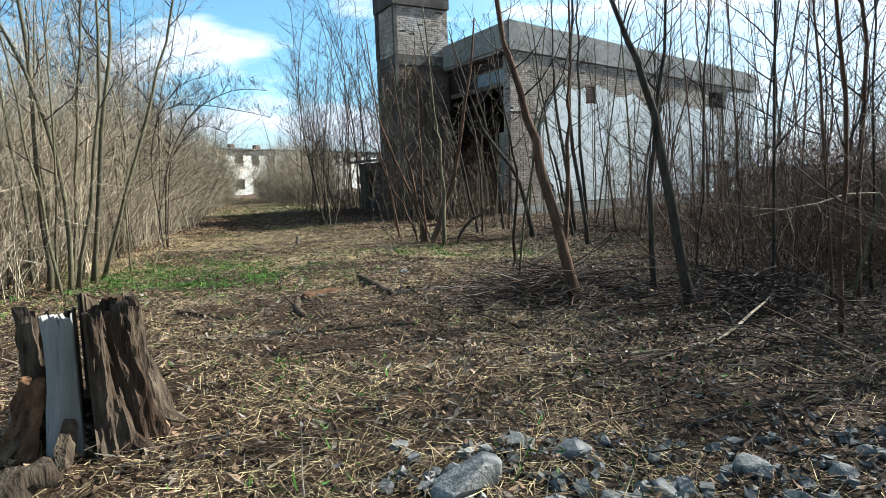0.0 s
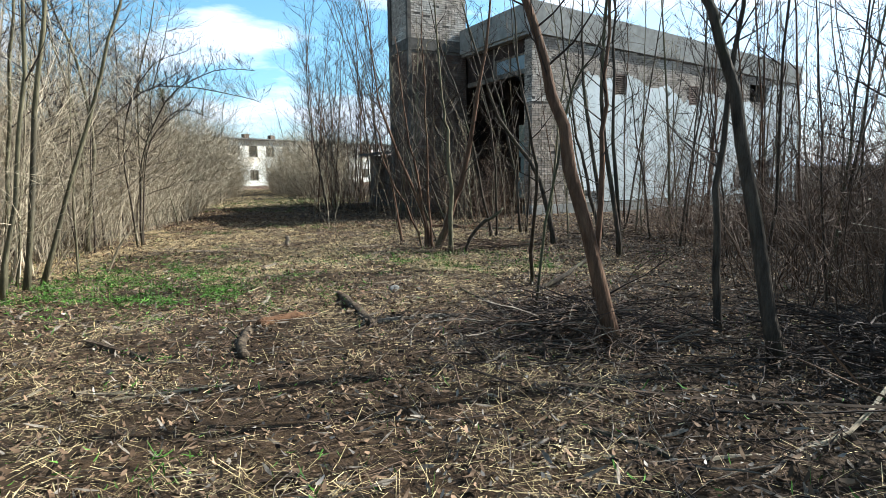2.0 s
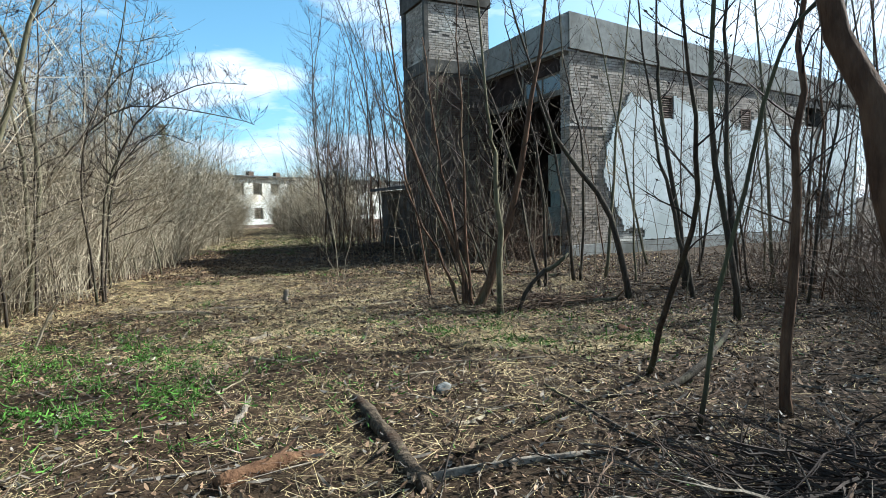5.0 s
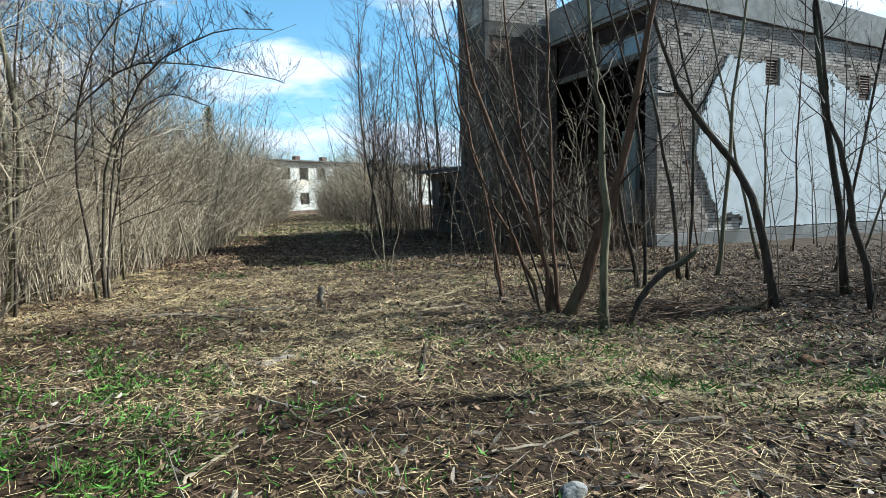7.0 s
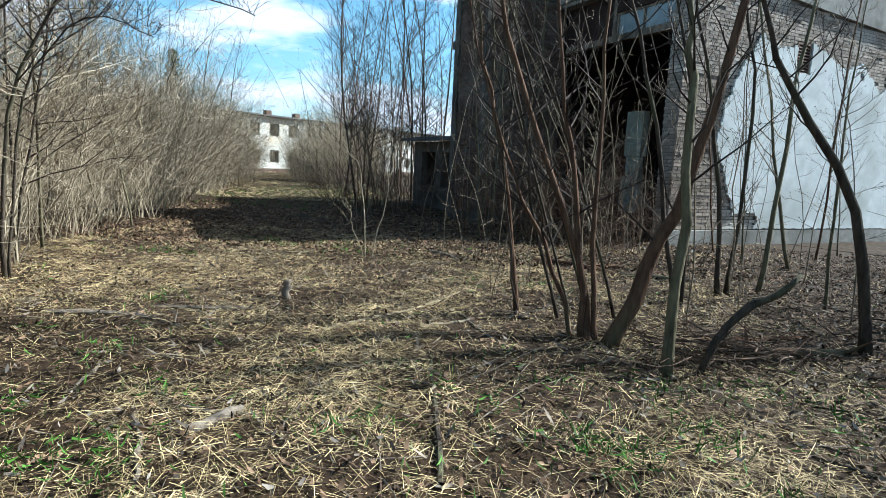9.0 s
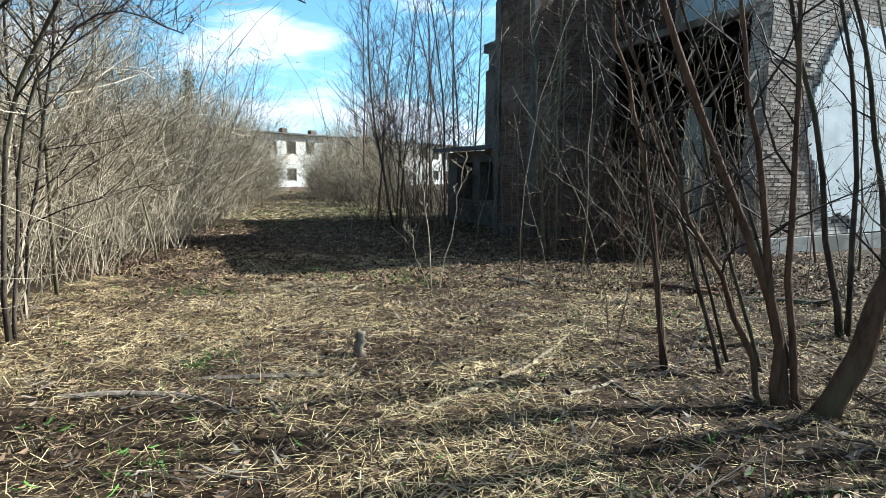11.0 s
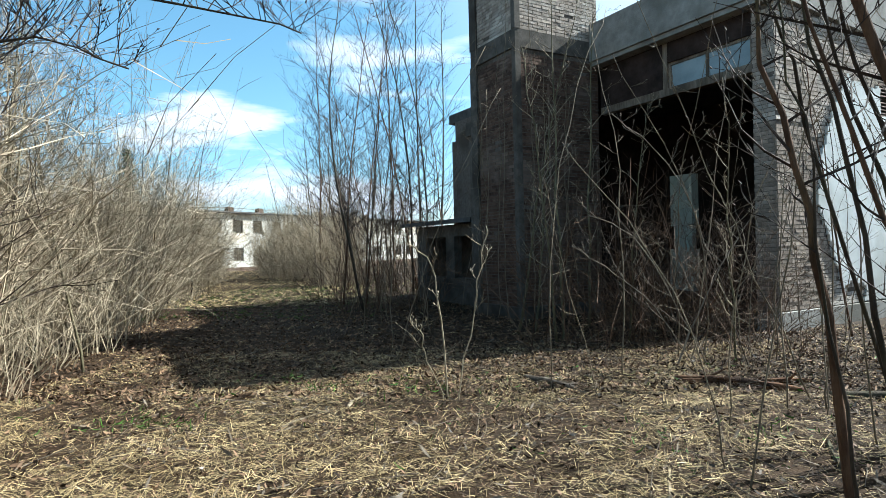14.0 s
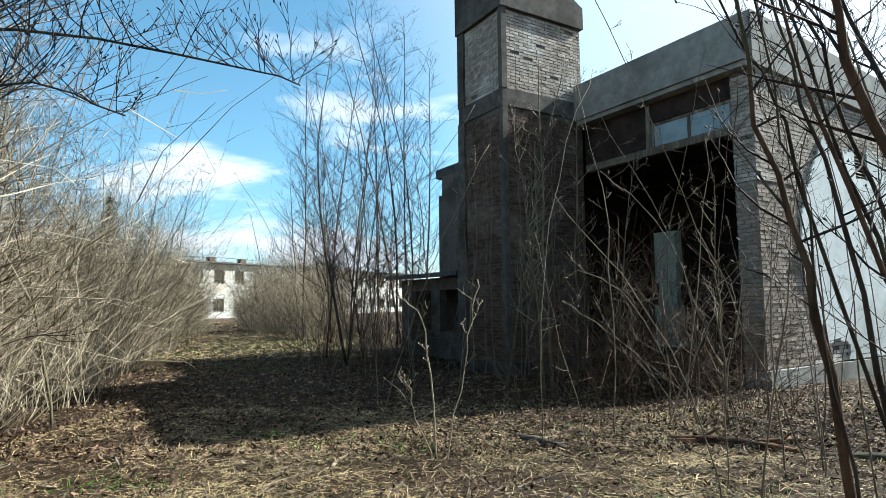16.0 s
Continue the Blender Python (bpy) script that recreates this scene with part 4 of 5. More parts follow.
log("branch", [(-1.28, 4.15), (-0.9, 3.4), (-0.57, 2.66)], [0.008, 0.012, 0.014], M_BARK_RED, "thin brown stick lying on the litter", 29, "branch", 5, 2)
log("rotten_log", [(-0.85, 18.1), (-0.3, 17.85), (0.35, 17.5)], [0.04, 0.06, 0.05], M_ROT, "rotten orange-brown log before the open front", 31, stubs=2)
log("rotten_log", [(0.45, 17.35), (0.9, 17.2), (1.5, 17.1)], [0.05, 0.06, 0.05], M_BARK, "dark half-buried log before the open front", 39, stubs=2)
log("log", [(0.5, 13.7), (1.1, 13.6), (1.8, 13.75)], [0.05, 0.06, 0.045], M_BARK_RED, "dark decayed log under the trees", 32, stubs=2)
log("driftwood", [(0.12, 12.86), (0.24, 12.9, 0.3), (0.47, 12.95, 0.58), (0.66, 12.95, 0.66), (0.86, 13.0, 0.84)], [0.03, 0.036, 0.034, 0.03, 0.018], M_BARK, "bent dead branch standing out of the litter", 33, "branch", 8, 3)
log("branch", [(0.56, 9.16), (1.05, 9.3), (1.5, 9.6, 0.15), (1.9, 10.1, 0.32)], [0.03, 0.034, 0.028, 0.018], M_BARK, "dark mossy branch rising from the litter", 34, "branch", 8, 2)
log("log", [(5.2, 15.6), (6.0, 15.9), (6.9, 15.8)], [0.10, 0.11, 0.10], M_DRYWOOD, "pale log under the trees by the wall", 35)
log("branch", [(-4.9, 13.7), (-4.2, 14.0), (-3.7, 14.0)], [0.02, 0.026, 0.018], M_DRYWOOD, "grey stick on the straw", 36, "branch", 6, 2)
log("branch", [(-5.6, 13.2), (-4.9, 13.4), (-4.3, 13.2)], [0.02, 0.024, 0.016], M_DRYWOOD, "grey stick on the straw", 37, "branch", 6, 2)
log("twig", [(-2.6, 18.3), (-2.3, 18.0), (-2.1, 17.7)], [0.04, 0.045, 0.03], M_DRYWOOD, "broken grey stub of wood", 38, "branch", 7, 2)


log("stick", [(-2.22, 5.55), (-1.86, 5.72), (-1.57, 5.89)], [0.012, 0.011, 0.008], M_DRY, "long pale stick lying on the litter", 301, "stick", 6, 1)
log("stick", [(0.89, 5.11), (1.14, 4.98), (1.32, 4.85)], [0.022, 0.021, 0.015], M_BARK, "dark damp stick lying on the litter", 302, "stick", 6, 1)
log("stick", [(-3.36, 6.95), (-2.86, 6.71), (-2.42, 6.48)], [0.035, 0.033, 0.025], M_STUMP, "broken dark chunk of wood in the litter", 303, "stick", 6, 1)
log("stick", [(-4.58, 14.55), (-4.12, 14.54), (-3.73, 14.53)], [0.012, 0.011, 0.008], M_DRYWOOD, "straight grey stick on the straw", 304, "stick", 6, 1)
log("stick", [(-4.88, 13.90), (-4.56, 13.82), (-4.31, 13.73)], [0.014, 0.013, 0.010], M_DRYWOOD, "pale stick half sunk in the straw", 305, "stick", 6, 1)
log("stick", [(-3.93, 14.00), (-3.76, 13.79), (-3.65, 13.58)], [0.016, 0.015, 0.011], M_BARK, "short brown stick on the straw", 306, "stick", 6, 1)
log("stick", [(-3.72, 13.89), (-3.34, 13.90), (-3.02, 13.91)], [0.012, 0.011, 0.008], M_DRYWOOD, "long grey stick on the straw", 307, "stick", 6, 1)
log("stick", [(-4.45, 14.07), (-4.15, 14.07), (-3.91, 14.07)], [0.015, 0.014, 0.010], M_BARK_RED, "brown stick lying on the straw", 308, "stick", 6, 1)
log("stick", [(-2.18, 13.55), (-1.91, 13.81), (-1.69, 14.07)], [0.016, 0.015, 0.011], M_DRY, "pale barkless stick with a broken end", 309, "stick", 6, 1)
log("stick", [(-1.27, 14.21), (-0.83, 15.06), (-0.46, 15.91)], [0.030, 0.028, 0.021], M_BARK, "dark branch leaning out of the litter", 310, "stick", 6, 1)
log("stick", [(0.52, 14.01), (1.11, 14.15), (1.64, 14.29)], [0.035, 0.033, 0.025], M_ROT, "dark rotten log under the trees", 311, "stick", 6, 1)
log("stick", [(-3.72, 11.55), (-3.42, 11.13), (-3.18, 10.71)], [0.018, 0.017, 0.013], M_DRYWOOD, "grey stub of a stick", 312, "stick", 6, 1)
log("stick", [(-0.40, 10.04), (-0.06, 10.15), (0.22, 10.26)], [0.016, 0.015, 0.011], M_DRYWOOD, "long grey stick on the leaves", 313, "stick", 6, 1)
log("stick", [(-0.81, 17.96), (-0.08, 17.91), (0.60, 17.86)], [0.045, 0.043, 0.032], M_ROT, "broken rotten log with orange heartwood", 314, "stick", 6, 1)
log("stick", [(-1.02, 4.15), (-0.71, 3.41), (-0.47, 2.66)], [0.012, 0.011, 0.008], M_BARK_RED, "thin brown stick lying on the litter", 315, "stick", 6, 1)
log("stick", [(-2.28, 8.62), (-2.31, 8.90), (-2.39, 9.19)], [0.025, 0.024, 0.017], M_DRYWOOD, "split grey piece of wood", 316, "stick", 6, 1)
log("stick", [(-0.66, 8.50), (-0.52, 8.61), (-0.44, 8.71)], [0.020, 0.019, 0.014], M_DRY, "short pale stick on the litter", 317, "stick", 6, 1)
log("stub", [(-5.73, 11.07, -0.05), (-5.58, 11.07, 0.3), (-5.37, 11.07, 0.62)], [0.02, 0.018, 0.014], M_DRY, "pale broken sapling stub leaning over", 318, "stump", 6, 0)


def stump(x, y, seed):
    """A tall hollow stump: a ridged, torn shell with a gap, a pale split face and spreading roots."""
    rnd = random.Random(seed)
    root = empty("tree_stump", pose(x, y, relief(x, y)), "tall hollow rotting stump with a pale split face", "stump")
    N, K = 150, 24

    def shell(a0, a1, thick, low, high, name, mat, label, flare=0.13, grow=0.0, knots=1.0):
        s = Soup()
        n = max(4, int(N * (a1 - a0) / 360))
        for i in range(n + 1):
            a = radians(a0 + (a1 - a0) * i / n)
            c = Vector((math.cos(a), math.sin(a), 0))
            h = low + (high - low) * (0.5 + 0.8 * noise.noise(Vector((math.cos(a) * 3 + seed, math.sin(a) * 3, 0)))) + 0.09 * noise.noise(Vector((a * 14, 3, 0)))
            for side in (0, 1):
                for k in range(K + 1):
                    f = k / K
                    z = -0.1 + (h + 0.1) * f
                    r = 0.33 + grow + flare * max(0, 1 - z / 0.6) ** 2 - 0.03 * f
                    ridge = knots * (0.10 * noise.noise(Vector((a * 3.2, z * 1.5, seed))) + 0.045 * noise.noise(Vector((a * 11, z * 2.6, seed))) + 0.03 * noise.noise(Vector((a * 26, z * 9.0, seed))))
                    r = r + ridge if side == 0 else r - thick * (1.1 - 0.5 * f) + ridge * 0.5
                    p = c * r
                    s.v.append((p.x, p.y, z))
        w = K + 1
        for i in range(n):
            o, q = i * 2 * w, (i + 1) * 2 * w
            for k in range(K):
                s.f.append((o + k, q + k, q + k + 1, o + k + 1))
                s.f.append((q + w + k, o + w + k, o + w + k + 1, q + w + k + 1))
            s.f.append((o + K, q + K, q + w + K, o + w + K))
        for o, turn in ((0, 1), (n * 2 * w, -1)):
            for k in range(K):
                f = (o + k, o + k + 1, o + w + k + 1, o + w + k)
                s.f.append(f if turn > 0 else f[::-1])
        part(name, s, mat, root, label)

    shell(-56, 125, 0.11, 0.74, 0.86, "shell", M_STUMP, "grey weathered outer wood")
    shell(128, 200, 0.08, 0.66, 0.84, "shell", M_STUMP, "grey weathered outer wood")
    shell(206, 246, 0.07, 0.30, 0.62, "shell", M_ROT, "dark brown rotten wood")
    shell(252, 292, 0.06, 0.78, 0.82, "split_face", M_STUMP_FACE, "pale smooth split face", 0.03, -0.05, 0.25)
    for i in range(7):
        s = Soup()
        a = radians(52 * i + 20)
        d = Vector((math.cos(a), math.sin(a), 0))
        s.tube([d * 0.26 + Vector((0, 0, 0.2)), d * 0.40 + Vector((0, 0, 0.06)), d * 0.48 + Vector((0.03, 0, 0.01)), d * 0.62 + Vector((0, 0, -0.06))], [0.05, 0.06, 0.045, 0.02], 7, rnd, 0.25)
        part("root", s, M_STUMP, root)
    return root


stump(-2.24, 3.45, 41)
log("stump_piece", [(-2.15, 2.35, 0.0), (-2.05, 2.5, 0.12), (-1.9, 2.62, 0.2)], [0.08, 0.10, 0.06], M_STUMP, "broken chunk of weathered stump wood", 42, "log", 9, 0)
log("stake", [(-2.35, 2.75, -0.1), (-2.33, 2.78, 0.3), (-2.30, 2.8, 0.62)], [0.022, 0.02, 0.016], M_DRY, "short pale stake standing by the stump", 43, "stake", 6, 0)
log("stub", [(-3.84, 14.62, -0.05), (-3.84, 14.62, 0.07), (-3.83, 14.63, 0.2)], [0.05, 0.05, 0.045], M_DRYWOOD, "short pale peg of cut wood", 44, "stump", 8, 0)
log("wood_chunk", [(-3.2, 11.2), (-3.1, 11.4), (-3.05, 11.6)], [0.03, 0.04, 0.03], M_DRYWOOD, "pale chunk of wood on the straw", 45, "log", 7, 0)


def stone(x, y, size, seed, mat=None):
    rnd = random.Random(seed)
    bm = bmesh.new()
    sx, sy, sz = rnd.uniform(0.9, 1.4), rnd.uniform(0.7, 1.1), rnd.uniform(0.5, 0.8)
    for _ in range(16):
        d = Vector((rnd.gauss(0, 1), rnd.gauss(0, 1), rnd.gauss(0, 1))).normalized() * size * rnd.uniform(0.8, 1.15)
        bm.verts.new((d.x * sx, d.y * sy, d.z * sz))
    hull = bmesh.ops.convex_hull(bm, input=bm.verts)
    bmesh.ops.delete(bm, geom=list({g for g in hull["geom_interior"] + hull["geom_unused"] if isinstance(g, bmesh.types.BMVert)}), context="VERTS")
    bmesh.ops.bevel(bm, geom=list(bm.edges), offset=size * 0.07, segments=1, affect="EDGES")
    me = bpy.data.meshes.new("stone")
    bm.to_mesh(me)
    bm.free()
    me.materials.append(mat or M_STONE)
    ob = new("stone", me)
    ob.matrix_world = pose(x, y, relief(x, y) + size * 0.18, 0, 0, rnd.uniform(0, 360))
    return tagged(ob, "grey rubble stone half sunk in leaf litter", "stone", "rubble stones")


rnd = random.Random(77)
stone(0.05, 2.72, 0.19, 500), stone(0.32, 3.2, 0.08, 501), stone(0.62, 3.05, 0.12, 502), stone(1.5, 2.85, 0.12, 503), stone(-0.75, 2.45, 0.13, 504), stone(0.75, 2.6, 0.09, 505), stone(1.0, 2.7, 0.08, 506)
for i in range(26):
    stone(rnd.uniform(-0.2, 2.6), rnd.uniform(2.05, 2.95), rnd.uniform(0.035, 0.09), 510 + i)
stone(-0.77, 9.25, 0.11, 570), stone(1.28, 11.5, 0.13, 571, M_ROT)
for i, (x, y) in enumerate(( (0.4, 20.2), (1.6, 20.6), (2.6, 20.7))):
    stone(x, y, 0.07, 560 + i)


rnd = random.Random(78)
s = Soup()
for _ in range(420):
    x, y, q = rnd.uniform(-0.4, 3.0), rnd.uniform(1.9, 3.2), rnd.uniform(0.008, 0.035)
    p = [Vector((i, j, k)) * q * rnd.uniform(0.6, 1.1) for i, j, k in ((-1, -1, -1), (1, -1, -1), (1, 1, -1), (-1, 1, -1), (-1, -1, 1), (1, -1, 1), (1, 1, 1), (-1, 1, 1))]
    m = pose(x, y, relief(x, y) + q * 0.4, rnd.uniform(0, 90), rnd.uniform(0, 90), rnd.uniform(0, 90))
    s.hexa([tuple(m @ v) for v in p])
tagged(part("rubble", s, M_STONE, None, "crumbled grey mortar and pebbles in the litter", kind="stuff"), category="rubble")


rnd = random.Random(79)
for i in range(44):
    x, y, a, q, r = rnd.uniform(-5.2, 2.6), 2.6 + 15.5 * rnd.random(), rnd.uniform(0, math.pi), rnd.uniform(0.12, 0.5), rnd.uniform(0.007, 0.02)
    bend = rnd.uniform(-0.1, 0.1)
    log("stick", [(x - math.cos(a) * q, y - math.sin(a) * q), (x + bend, y + bend), (x + math.cos(a) * q, y + math.sin(a) * q)], [r, r * 0.9, r * 0.5], (M_DRYWOOD, M_DRY, M_BARK)[i % 3],
        ("grey dead stick lying on the litter", "pale dead stick lying on the litter", "dark dead stick lying on the litter")[i % 3], 600 + i, "stick", 6, 1)


# ---- litter: straw, leaves, twigs and grass ----
def flakes(name, n, seed, area, length, width, mat, label, category, tilt=0.25, fold=0.0, lift=(0.0, 0.03), dense=None):
    """Thousands of small flat pieces strewn on the ground, joined in one mesh."""
    r = np.random.default_rng(seed)
    x, y = r.uniform(area[0], area[1], n), area[2] + (area[3] - area[2]) * r.random(n) ** 1.35
    if dense is not None:
        keep = np.array([dense(a, b) > c for a, b, c in zip(x, y, r.random(n))])
        x, y = x[keep], y[keep]
    m = len(x)
    z = np.array([relief(a, b) for a, b in zip(x, y)]) + r.uniform(lift[0], lift[1], m)
    a, t = r.uniform(0, 2 * np.pi, m), r.normal(0, tilt, m)
    L, Wd = r.uniform(*length, m) / 2, r.uniform(*width, m) / 2
    d = np.stack([np.cos(a) * np.cos(t), np.sin(a) * np.cos(t), np.sin(t)], 1)
    roll = r.normal(0, tilt * 1.6, m)
    q = np.stack([-np.sin(a) * np.cos(roll), np.cos(a) * np.cos(roll), np.sin(roll)], 1)
    p = np.stack([x, y, z + np.abs(np.sin(t)) * L * 0.8 + np.abs(np.sin(roll)) * Wd], 1)
    up = np.array([0, 0, 1.0])
    d, q = d * L[:, None], q * Wd[:, None]
    ends = 0.35 if fold else 0.8
    sag = up * (fold * L)[:, None]
    v = np.stack([p - d + sag - q * ends, p - d + sag + q * ends, p - q, p + q, p + d + sag * r.uniform(-0.3, 1.2, m)[:, None] - q * ends, p + d + sag + q * ends], 1).reshape(-1, 3)
    k = np.arange(m)[:, None] * 6
    quads = 2
    if fold:
        f = np.concatenate([k + [0, 2, 3, 1], k + [2, 4, 5, 3]], 1).reshape(-1)
    else:
        v, quads = v.reshape(m, 6, 3)[:, [0, 1, 5, 4]].reshape(-1, 3), 1
        f = np.arange(4 * m)
    me = bpy.data.meshes.new(name)
    me.vertices.add(len(v))
    me.vertices.foreach_set("co", v.ravel())
    me.loops.add(len(f))
    me.loops.foreach_set("vertex_index", f.astype(np.int32))
    me.polygons.add(quads * m)
    me.polygons.foreach_set("loop_start", np.arange(0, 4 * quads * m, 4, dtype=np.int32))
    me.update(calc_edges=True)
    me.materials.append(mat)
    return tagged(new(name, me), label, category, kind="stuff")


def on_track(x, y):
    patch = 0.55 + 1.05 * noise.noise(Vector((x * 0.8, y * 0.8, 4.4))) + 0.35 * noise.noise(Vector((x * 2.6, y * 2.6, 1.4)))
    return max(0.22, patch) * (1.0 if x < 1.2 + 0.02 * y else 0.3)


def off_track(x, y):
    return 1.0 if x > 0.6 else 0.75


flakes("straw", 250000, 1, (-8.5, 6, 0.8, 20.5), (0.012, 0.08), (0.0015, 0.005), M_STRAW, "trampled and broken dry straw", "straw", 0.22, dense=on_track)
flakes("straw", 120000, 11, (-8.5, 3, 10.5, 20.5), (0.03, 0.17), (0.002, 0.0055), M_STRAW, "trampled and broken dry straw", "straw", 0.2, dense=on_track)
flakes("stalks", 55000, 8, (-8.5, 6, 0.8, 20.5), (0.08, 0.34), (0.0015, 0.0045), M_STRAW, "long dry stalks lying over the straw", "straw", 0.09, lift=(0.0, 0.045), dense=on_track)
flakes("dark_stalks", 26000, 9, (-8.5, 8, 0.8, 20.5), (0.05, 0.30), (0.003, 0.008), M_BRUSH, "dark dead stalks in the litter", "straw", 0.12, lift=(0.0, 0.04))
flakes("straw", 30000, 7, (-26, -4, 28.5, 62), (0.10, 0.36), (0.010, 0.025), M_STRAW, "trampled dry straw and stalks", "straw", 0.2, dense=lambda x, y: 1.0 if track_left(y) - 1 < x < track_right(y) + 1.5 else 0.0)
flakes("straw", 16000, 2, (-11, 5, 20, 40), (0.03, 0.16), (0.004, 0.010), M_STRAW, "trampled dry straw and stalks", "straw", 0.16)
flakes("leaves", 100000, 3, (-8, 8, 0.8, 22), (0.02, 0.07), (0.010, 0.032), M_LEAF, "brown and grey dead leaves", "leaves", 0.4, 0.25, dense=off_track)
flakes("leaves", 26000, 12, (-11, 3, 17.5, 30), (0.03, 0.09), (0.015, 0.04), M_LEAF, "brown and grey dead leaves", "leaves", 0.4, 0.25)
flakes("bleached_leaves", 18000, 13, (-6, 8, 0.8, 21), (0.02, 0.065), (0.008, 0.026), M_LEAF_PALE, "bleached curled leaves and bark flakes", "leaves", 0.5, 0.3, (0.005, 0.05), dense=lambda x, y: 0.35 + 0.65 * (x > -0.5 + 0.05 * y))
flakes("wood_chips", 5200, 4, (-8, 8, 0.8, 22), (0.05, 0.16), (0.012, 0.03), M_DRYWOOD, "pale chips and splinters of wood", "wood chips", 0.3, 0.05)

GREEN = [(-3.5, 9.2, 1.3, 1.0, 2.2), (-4.9, 9.9, 1.1, 1.4, 2.6), (-4.9, 7.6, 0.8, 0.8, 0.6), (-0.5, 11.6, 1.7, 0.8, 1.0), (-2.9, 11.4, 0.5, 0.3, 0.4), (-4.6, 11.4, 0.9, 0.9, 0.7), (0.6, 10.8, 1.3, 0.6, 0.9), (-1.2, 4.2, 0.7, 0.5, 0.25),
         (-6.6, 16.9, 0.5, 0.4, 0.6), (-4.5, 17.9, 1.2, 0.5, 0.35), (-5.1, 14.2, 0.4, 0.3, 0.7), (-2.0, 6.0, 0.6, 0.4, 0.2), (0.3, 12.4, 2.0, 0.6, 0.25), (-9.2, 33, 3.0, 6.0, 0.8), (-1.4, 16.0, 0.8, 0.5, 0.25)]


def green(x, y):
    return 0.03 * max(0.0, noise.noise(Vector((x * 1.1, y * 1.1, 6.5))) + 0.15) + max(w * math.exp(-((x - a) / c) ** 2 - ((y - b) / d) ** 2) for a, b, c, d, w in GREEN) * max(0.06, 0.15 + 2.0 * noise.noise(Vector((x * 1.9, y * 1.9, 3))) + 0.8 * noise.noise(Vector((x * 7.0, y * 7.0, 3))))


flakes("grass", 220000, 5, (-8, 4, 2.5, 19), (0.03, 0.11), (0.004, 0.013), M_GRASS, "sparse fresh green grass tufts", "grass", 0.75, 0.3, (0.0, 0.07), dense=green)
flakes("grass", 30000, 6, (-13, -5, 25, 45), (0.05, 0.16), (0.006, 0.014), M_GRASS, "sparse fresh green grass tufts", "grass", 0.75, 0.3, (0.0, 0.05), dense=green)


def twigs(name, n, seed, area, ok, mat, label):
    rnd = random.Random(seed)
    s = Soup()
    for _ in range(n):
        x, y = rnd.uniform(area[0], area[1]), area[2] + (area[3] - area[2]) * rnd.random() ** 1.2
        if not ok(x, y):
            continue
        a, L, r = rnd.uniform(0, 2 * math.pi), rnd.uniform(0.15, 0.75), rnd.uniform(0.002, 0.007)
        d = Vector((math.cos(a), math.sin(a), rnd.uniform(-0.05, 0.22)))
        pts, rad = limb(rnd, (x, y, relief(x, y) + 0.012), d, L, r, -0.05, 0.22, 3)
        s.tube(pts, rad, 4, cap=False)
    ob = part(name, s, mat, None, label, kind="stuff")
    return tagged(ob, category="twigs")


twigs("dead_twigs", 2600, 91, (-7, 9, 0.8, 21), lambda x, y: True, M_DRYWOOD, "grey dead twigs strewn over the litter")
twigs("dark_twigs", 3200, 92, (0.2, 10, 0.8, 19), lambda x, y: x > 0.4, M_TWIG, "tangle of dark fallen twigs under the trees")


def brush_pile(n, seed, cx, cy, rx, ry, high, mat, label):
    """A low heap of crossing, bent dead branches."""
    rnd = random.Random(seed)
    s = Soup()
    for _ in range(n):
        q, a = abs(rnd.gauss(0, 0.5)), rnd.uniform(0, 2 * math.pi)
        x, y = cx + math.cos(a) * rx * q, cy + math.sin(a) * ry * q
        b, size, r = rnd.uniform(0, 2 * math.pi), rnd.uniform(0.2, 0.95), rnd.uniform(0.003, 0.011)
        z = relief(x, y) + high * max(0.0, 1 - q) * rnd.random()
        pts, rad = limb(rnd, (x, y, z + 0.01), (math.cos(b), math.sin(b), rnd.uniform(-0.05, 0.3)), size, r, -0.25, 0.42, 5)
        pts = [Vector((p.x, p.y, max(p.z, relief(p.x, p.y) + 0.004))) for p in pts]
        s.tube(pts, rad, 4, cap=False)
        for _ in range(2):
            p, d = along(pts, rnd.uniform(0.2, 0.9))
            o = (d + Vector((rnd.uniform(-1, 1), rnd.uniform(-1, 1), rnd.uniform(-0.2, 0.5)))).normalized()
            tp, tr = limb(rnd, p, o, size * rnd.uniform(0.15, 0.4), r * 0.5, -0.1, 0.3, 2)
            s.tube(tp, tr, 3, cap=False)
    tagged(part("brush_pile", s, mat, None, label, kind="stuff"), category="brushwood")


brush_pile(420, 95, 1.15, 7.1, 1.5, 1.3, 0.38, M_TWIG, "heap of dark dead branches round the leaning tree")
brush_pile(170, 96, 1.0, 6.9, 1.7, 1.4, 0.30, M_BRUSH, "brown dead branches heaped by the leaning tree")
brush_pile(60, 97, 0.9, 6.9, 1.7, 1.4, 0.34, M_DRYWOOD, "weathered grey branches on the brushwood heap")
brush_pile(420, 98, 3.2, 6.2, 1.6, 2.4, 0.35, M_TWIG, "tangle of dark dead branches under the thicket")
brush_pile(150, 99, 0.35, 13.3, 1.5, 0.9, 0.22, M_BRUSH, "fallen brown branches under the clump of stems")
brush_pile(120, 100, 3.6, 14.6, 2.2, 1.2, 0.28, M_BRUSH, "fallen branches before the plastered wall")

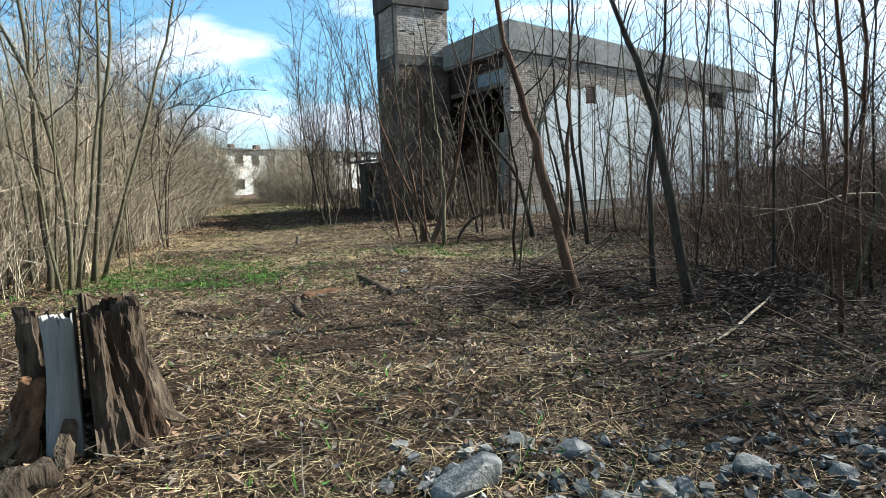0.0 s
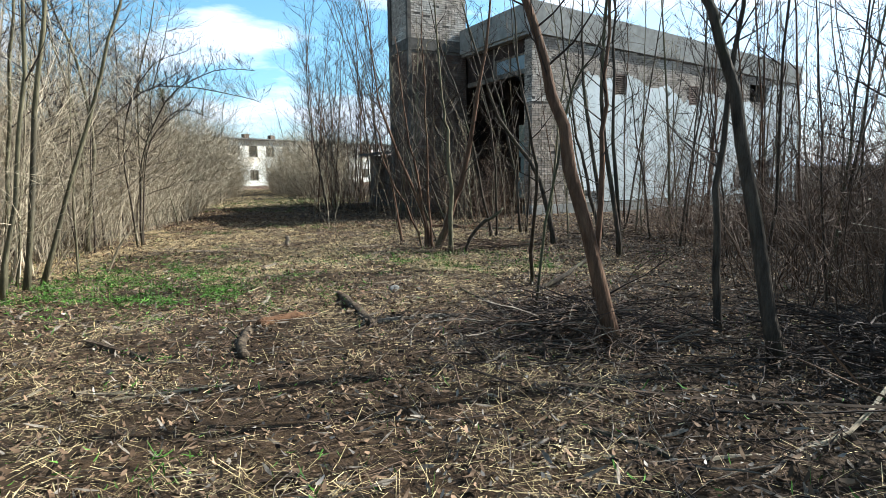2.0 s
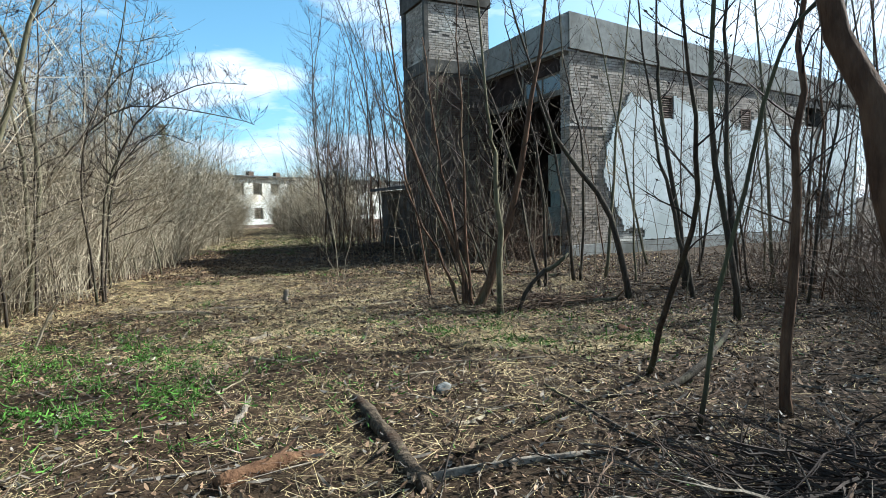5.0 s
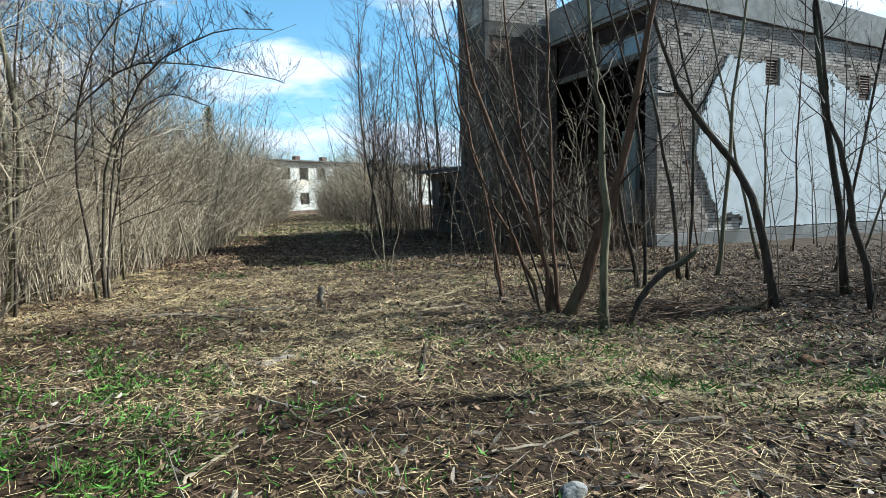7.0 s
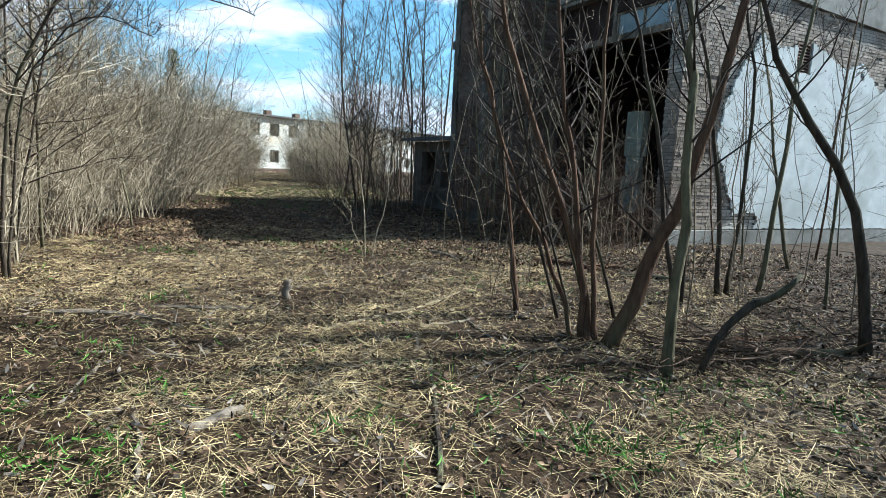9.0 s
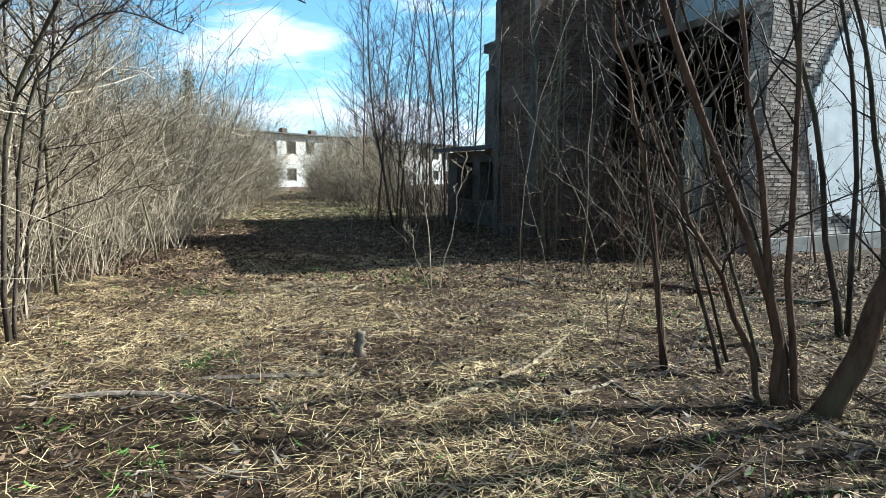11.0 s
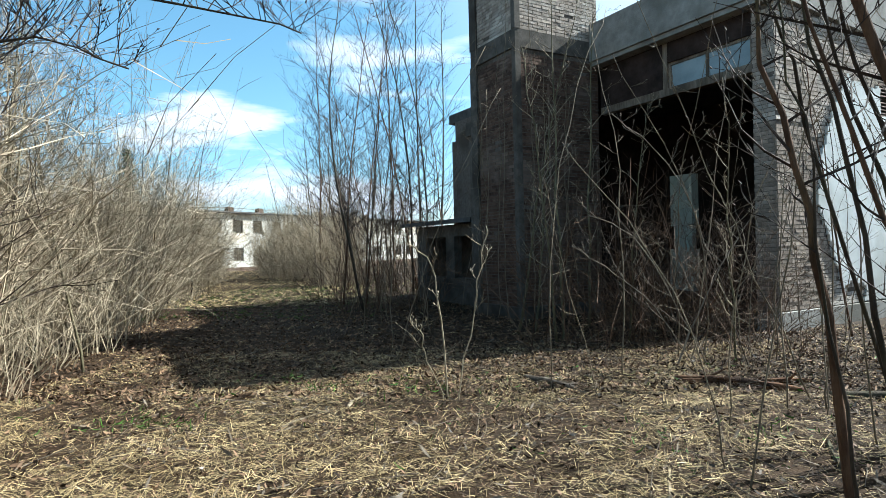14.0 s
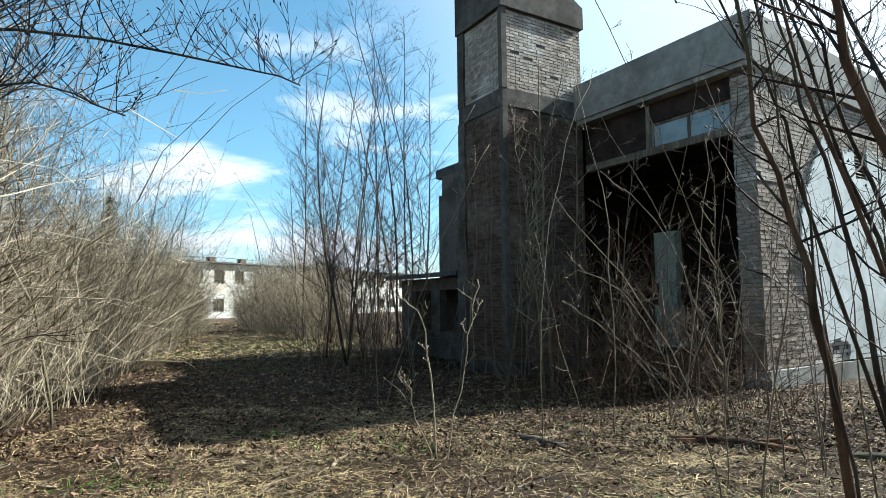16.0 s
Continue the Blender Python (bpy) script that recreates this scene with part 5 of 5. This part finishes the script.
# ---- bricks ----
def brick_spots(u0, u1, z0, z1, ok, rnd):
    """Stretcher courses with half-brick bond: centre, height, length of each brick."""
    out, row, z = [], 0, z0
    while z + 0.07 < z1:
        u = u0 - (0.13 if row % 2 else 0.0)
        while u < u1:
            a, b = max(u, u0), min(u + 0.25, u1)
            if b - a > 0.05 and ok((a + b) / 2, z + 0.035) and rnd.random() > 0.012:
                out.append((a, b, z))
            u += 0.262
        z += 0.077
        row += 1
    return out


def brick_hexa(soup, a, b, z, rnd, put):
    j = lambda: rnd.uniform(-0.004, 0.004)
    out = rnd.uniform(0.011, 0.019)
    soup.hexa([put(a + j(), -0.03, z + j()), put(b + j(), -0.03, z + j()), put(b, out + j(), z + j()), put(a, out + j(), z + j()),
               put(a + j(), -0.03, z + 0.064 + j()), put(b + j(), -0.03, z + 0.064 + j()), put(b, out + j(), z + 0.064 + j()), put(a, out + j(), z + 0.064 + j())])


def flip(f):
    return [tuple(reversed(q)) for q in f]


rnd = random.Random(5)


def bare(a, z):
    return not plaster_cell(a, z) and not any(h[0] - 0.1 < a < h[1] + 0.1 and h[2] < z < h[3] for h in SIDE_HOLES)


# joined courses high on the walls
# side-wall bricks take the paler copy, with sunlight in its colour
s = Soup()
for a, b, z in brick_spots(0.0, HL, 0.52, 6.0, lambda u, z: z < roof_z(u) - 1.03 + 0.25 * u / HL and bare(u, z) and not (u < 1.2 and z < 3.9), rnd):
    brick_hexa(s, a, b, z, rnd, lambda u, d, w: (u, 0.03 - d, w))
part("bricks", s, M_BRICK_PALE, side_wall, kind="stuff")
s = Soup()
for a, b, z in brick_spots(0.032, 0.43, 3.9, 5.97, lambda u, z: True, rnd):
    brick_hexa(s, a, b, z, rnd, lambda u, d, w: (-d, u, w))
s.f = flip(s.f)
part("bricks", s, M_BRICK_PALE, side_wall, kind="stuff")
# shade and sun painted in: dark brick low, pale brick on the sunlit top
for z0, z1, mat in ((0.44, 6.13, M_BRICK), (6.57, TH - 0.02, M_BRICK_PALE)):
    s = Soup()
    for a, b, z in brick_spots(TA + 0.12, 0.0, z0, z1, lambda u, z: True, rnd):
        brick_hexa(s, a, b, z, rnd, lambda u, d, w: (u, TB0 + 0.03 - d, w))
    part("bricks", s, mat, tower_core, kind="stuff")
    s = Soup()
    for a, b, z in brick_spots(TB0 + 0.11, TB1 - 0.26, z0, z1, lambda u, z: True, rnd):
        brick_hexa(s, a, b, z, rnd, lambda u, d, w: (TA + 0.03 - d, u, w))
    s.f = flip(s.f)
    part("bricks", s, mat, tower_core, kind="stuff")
# the lower corner, nearest to the walk, brick by brick
shapes = {}
for face, spots in (("side", brick_spots(0.0, 1.3, 0.52, 3.9, bare, rnd)), ("front", brick_spots(0.032, 0.43, 0.50, 3.9, lambda u, z: True, rnd))):
    for a, b, z in spots:
        key = (face, round(b - a, 2), rnd.randrange(4))
        if key not in shapes:
            q = Soup()
            if face == "side":
                brick_hexa(q, 0.0, key[1], 0.0, rnd, lambda u, d, w: (u, -d, w))
            else:
                brick_hexa(q, 0.0, key[1], 0.0, rnd, lambda u, d, w: (-d, u, w))
                q.f = flip(q.f)
            shapes[key] = q.mesh("brick", M_BRICK_ONE)
        ob = new("brick", shapes[key])
        ob.parent = side_wall
        ob.location = (a, 0.03, z) if face == "side" else (0.0, a, z)
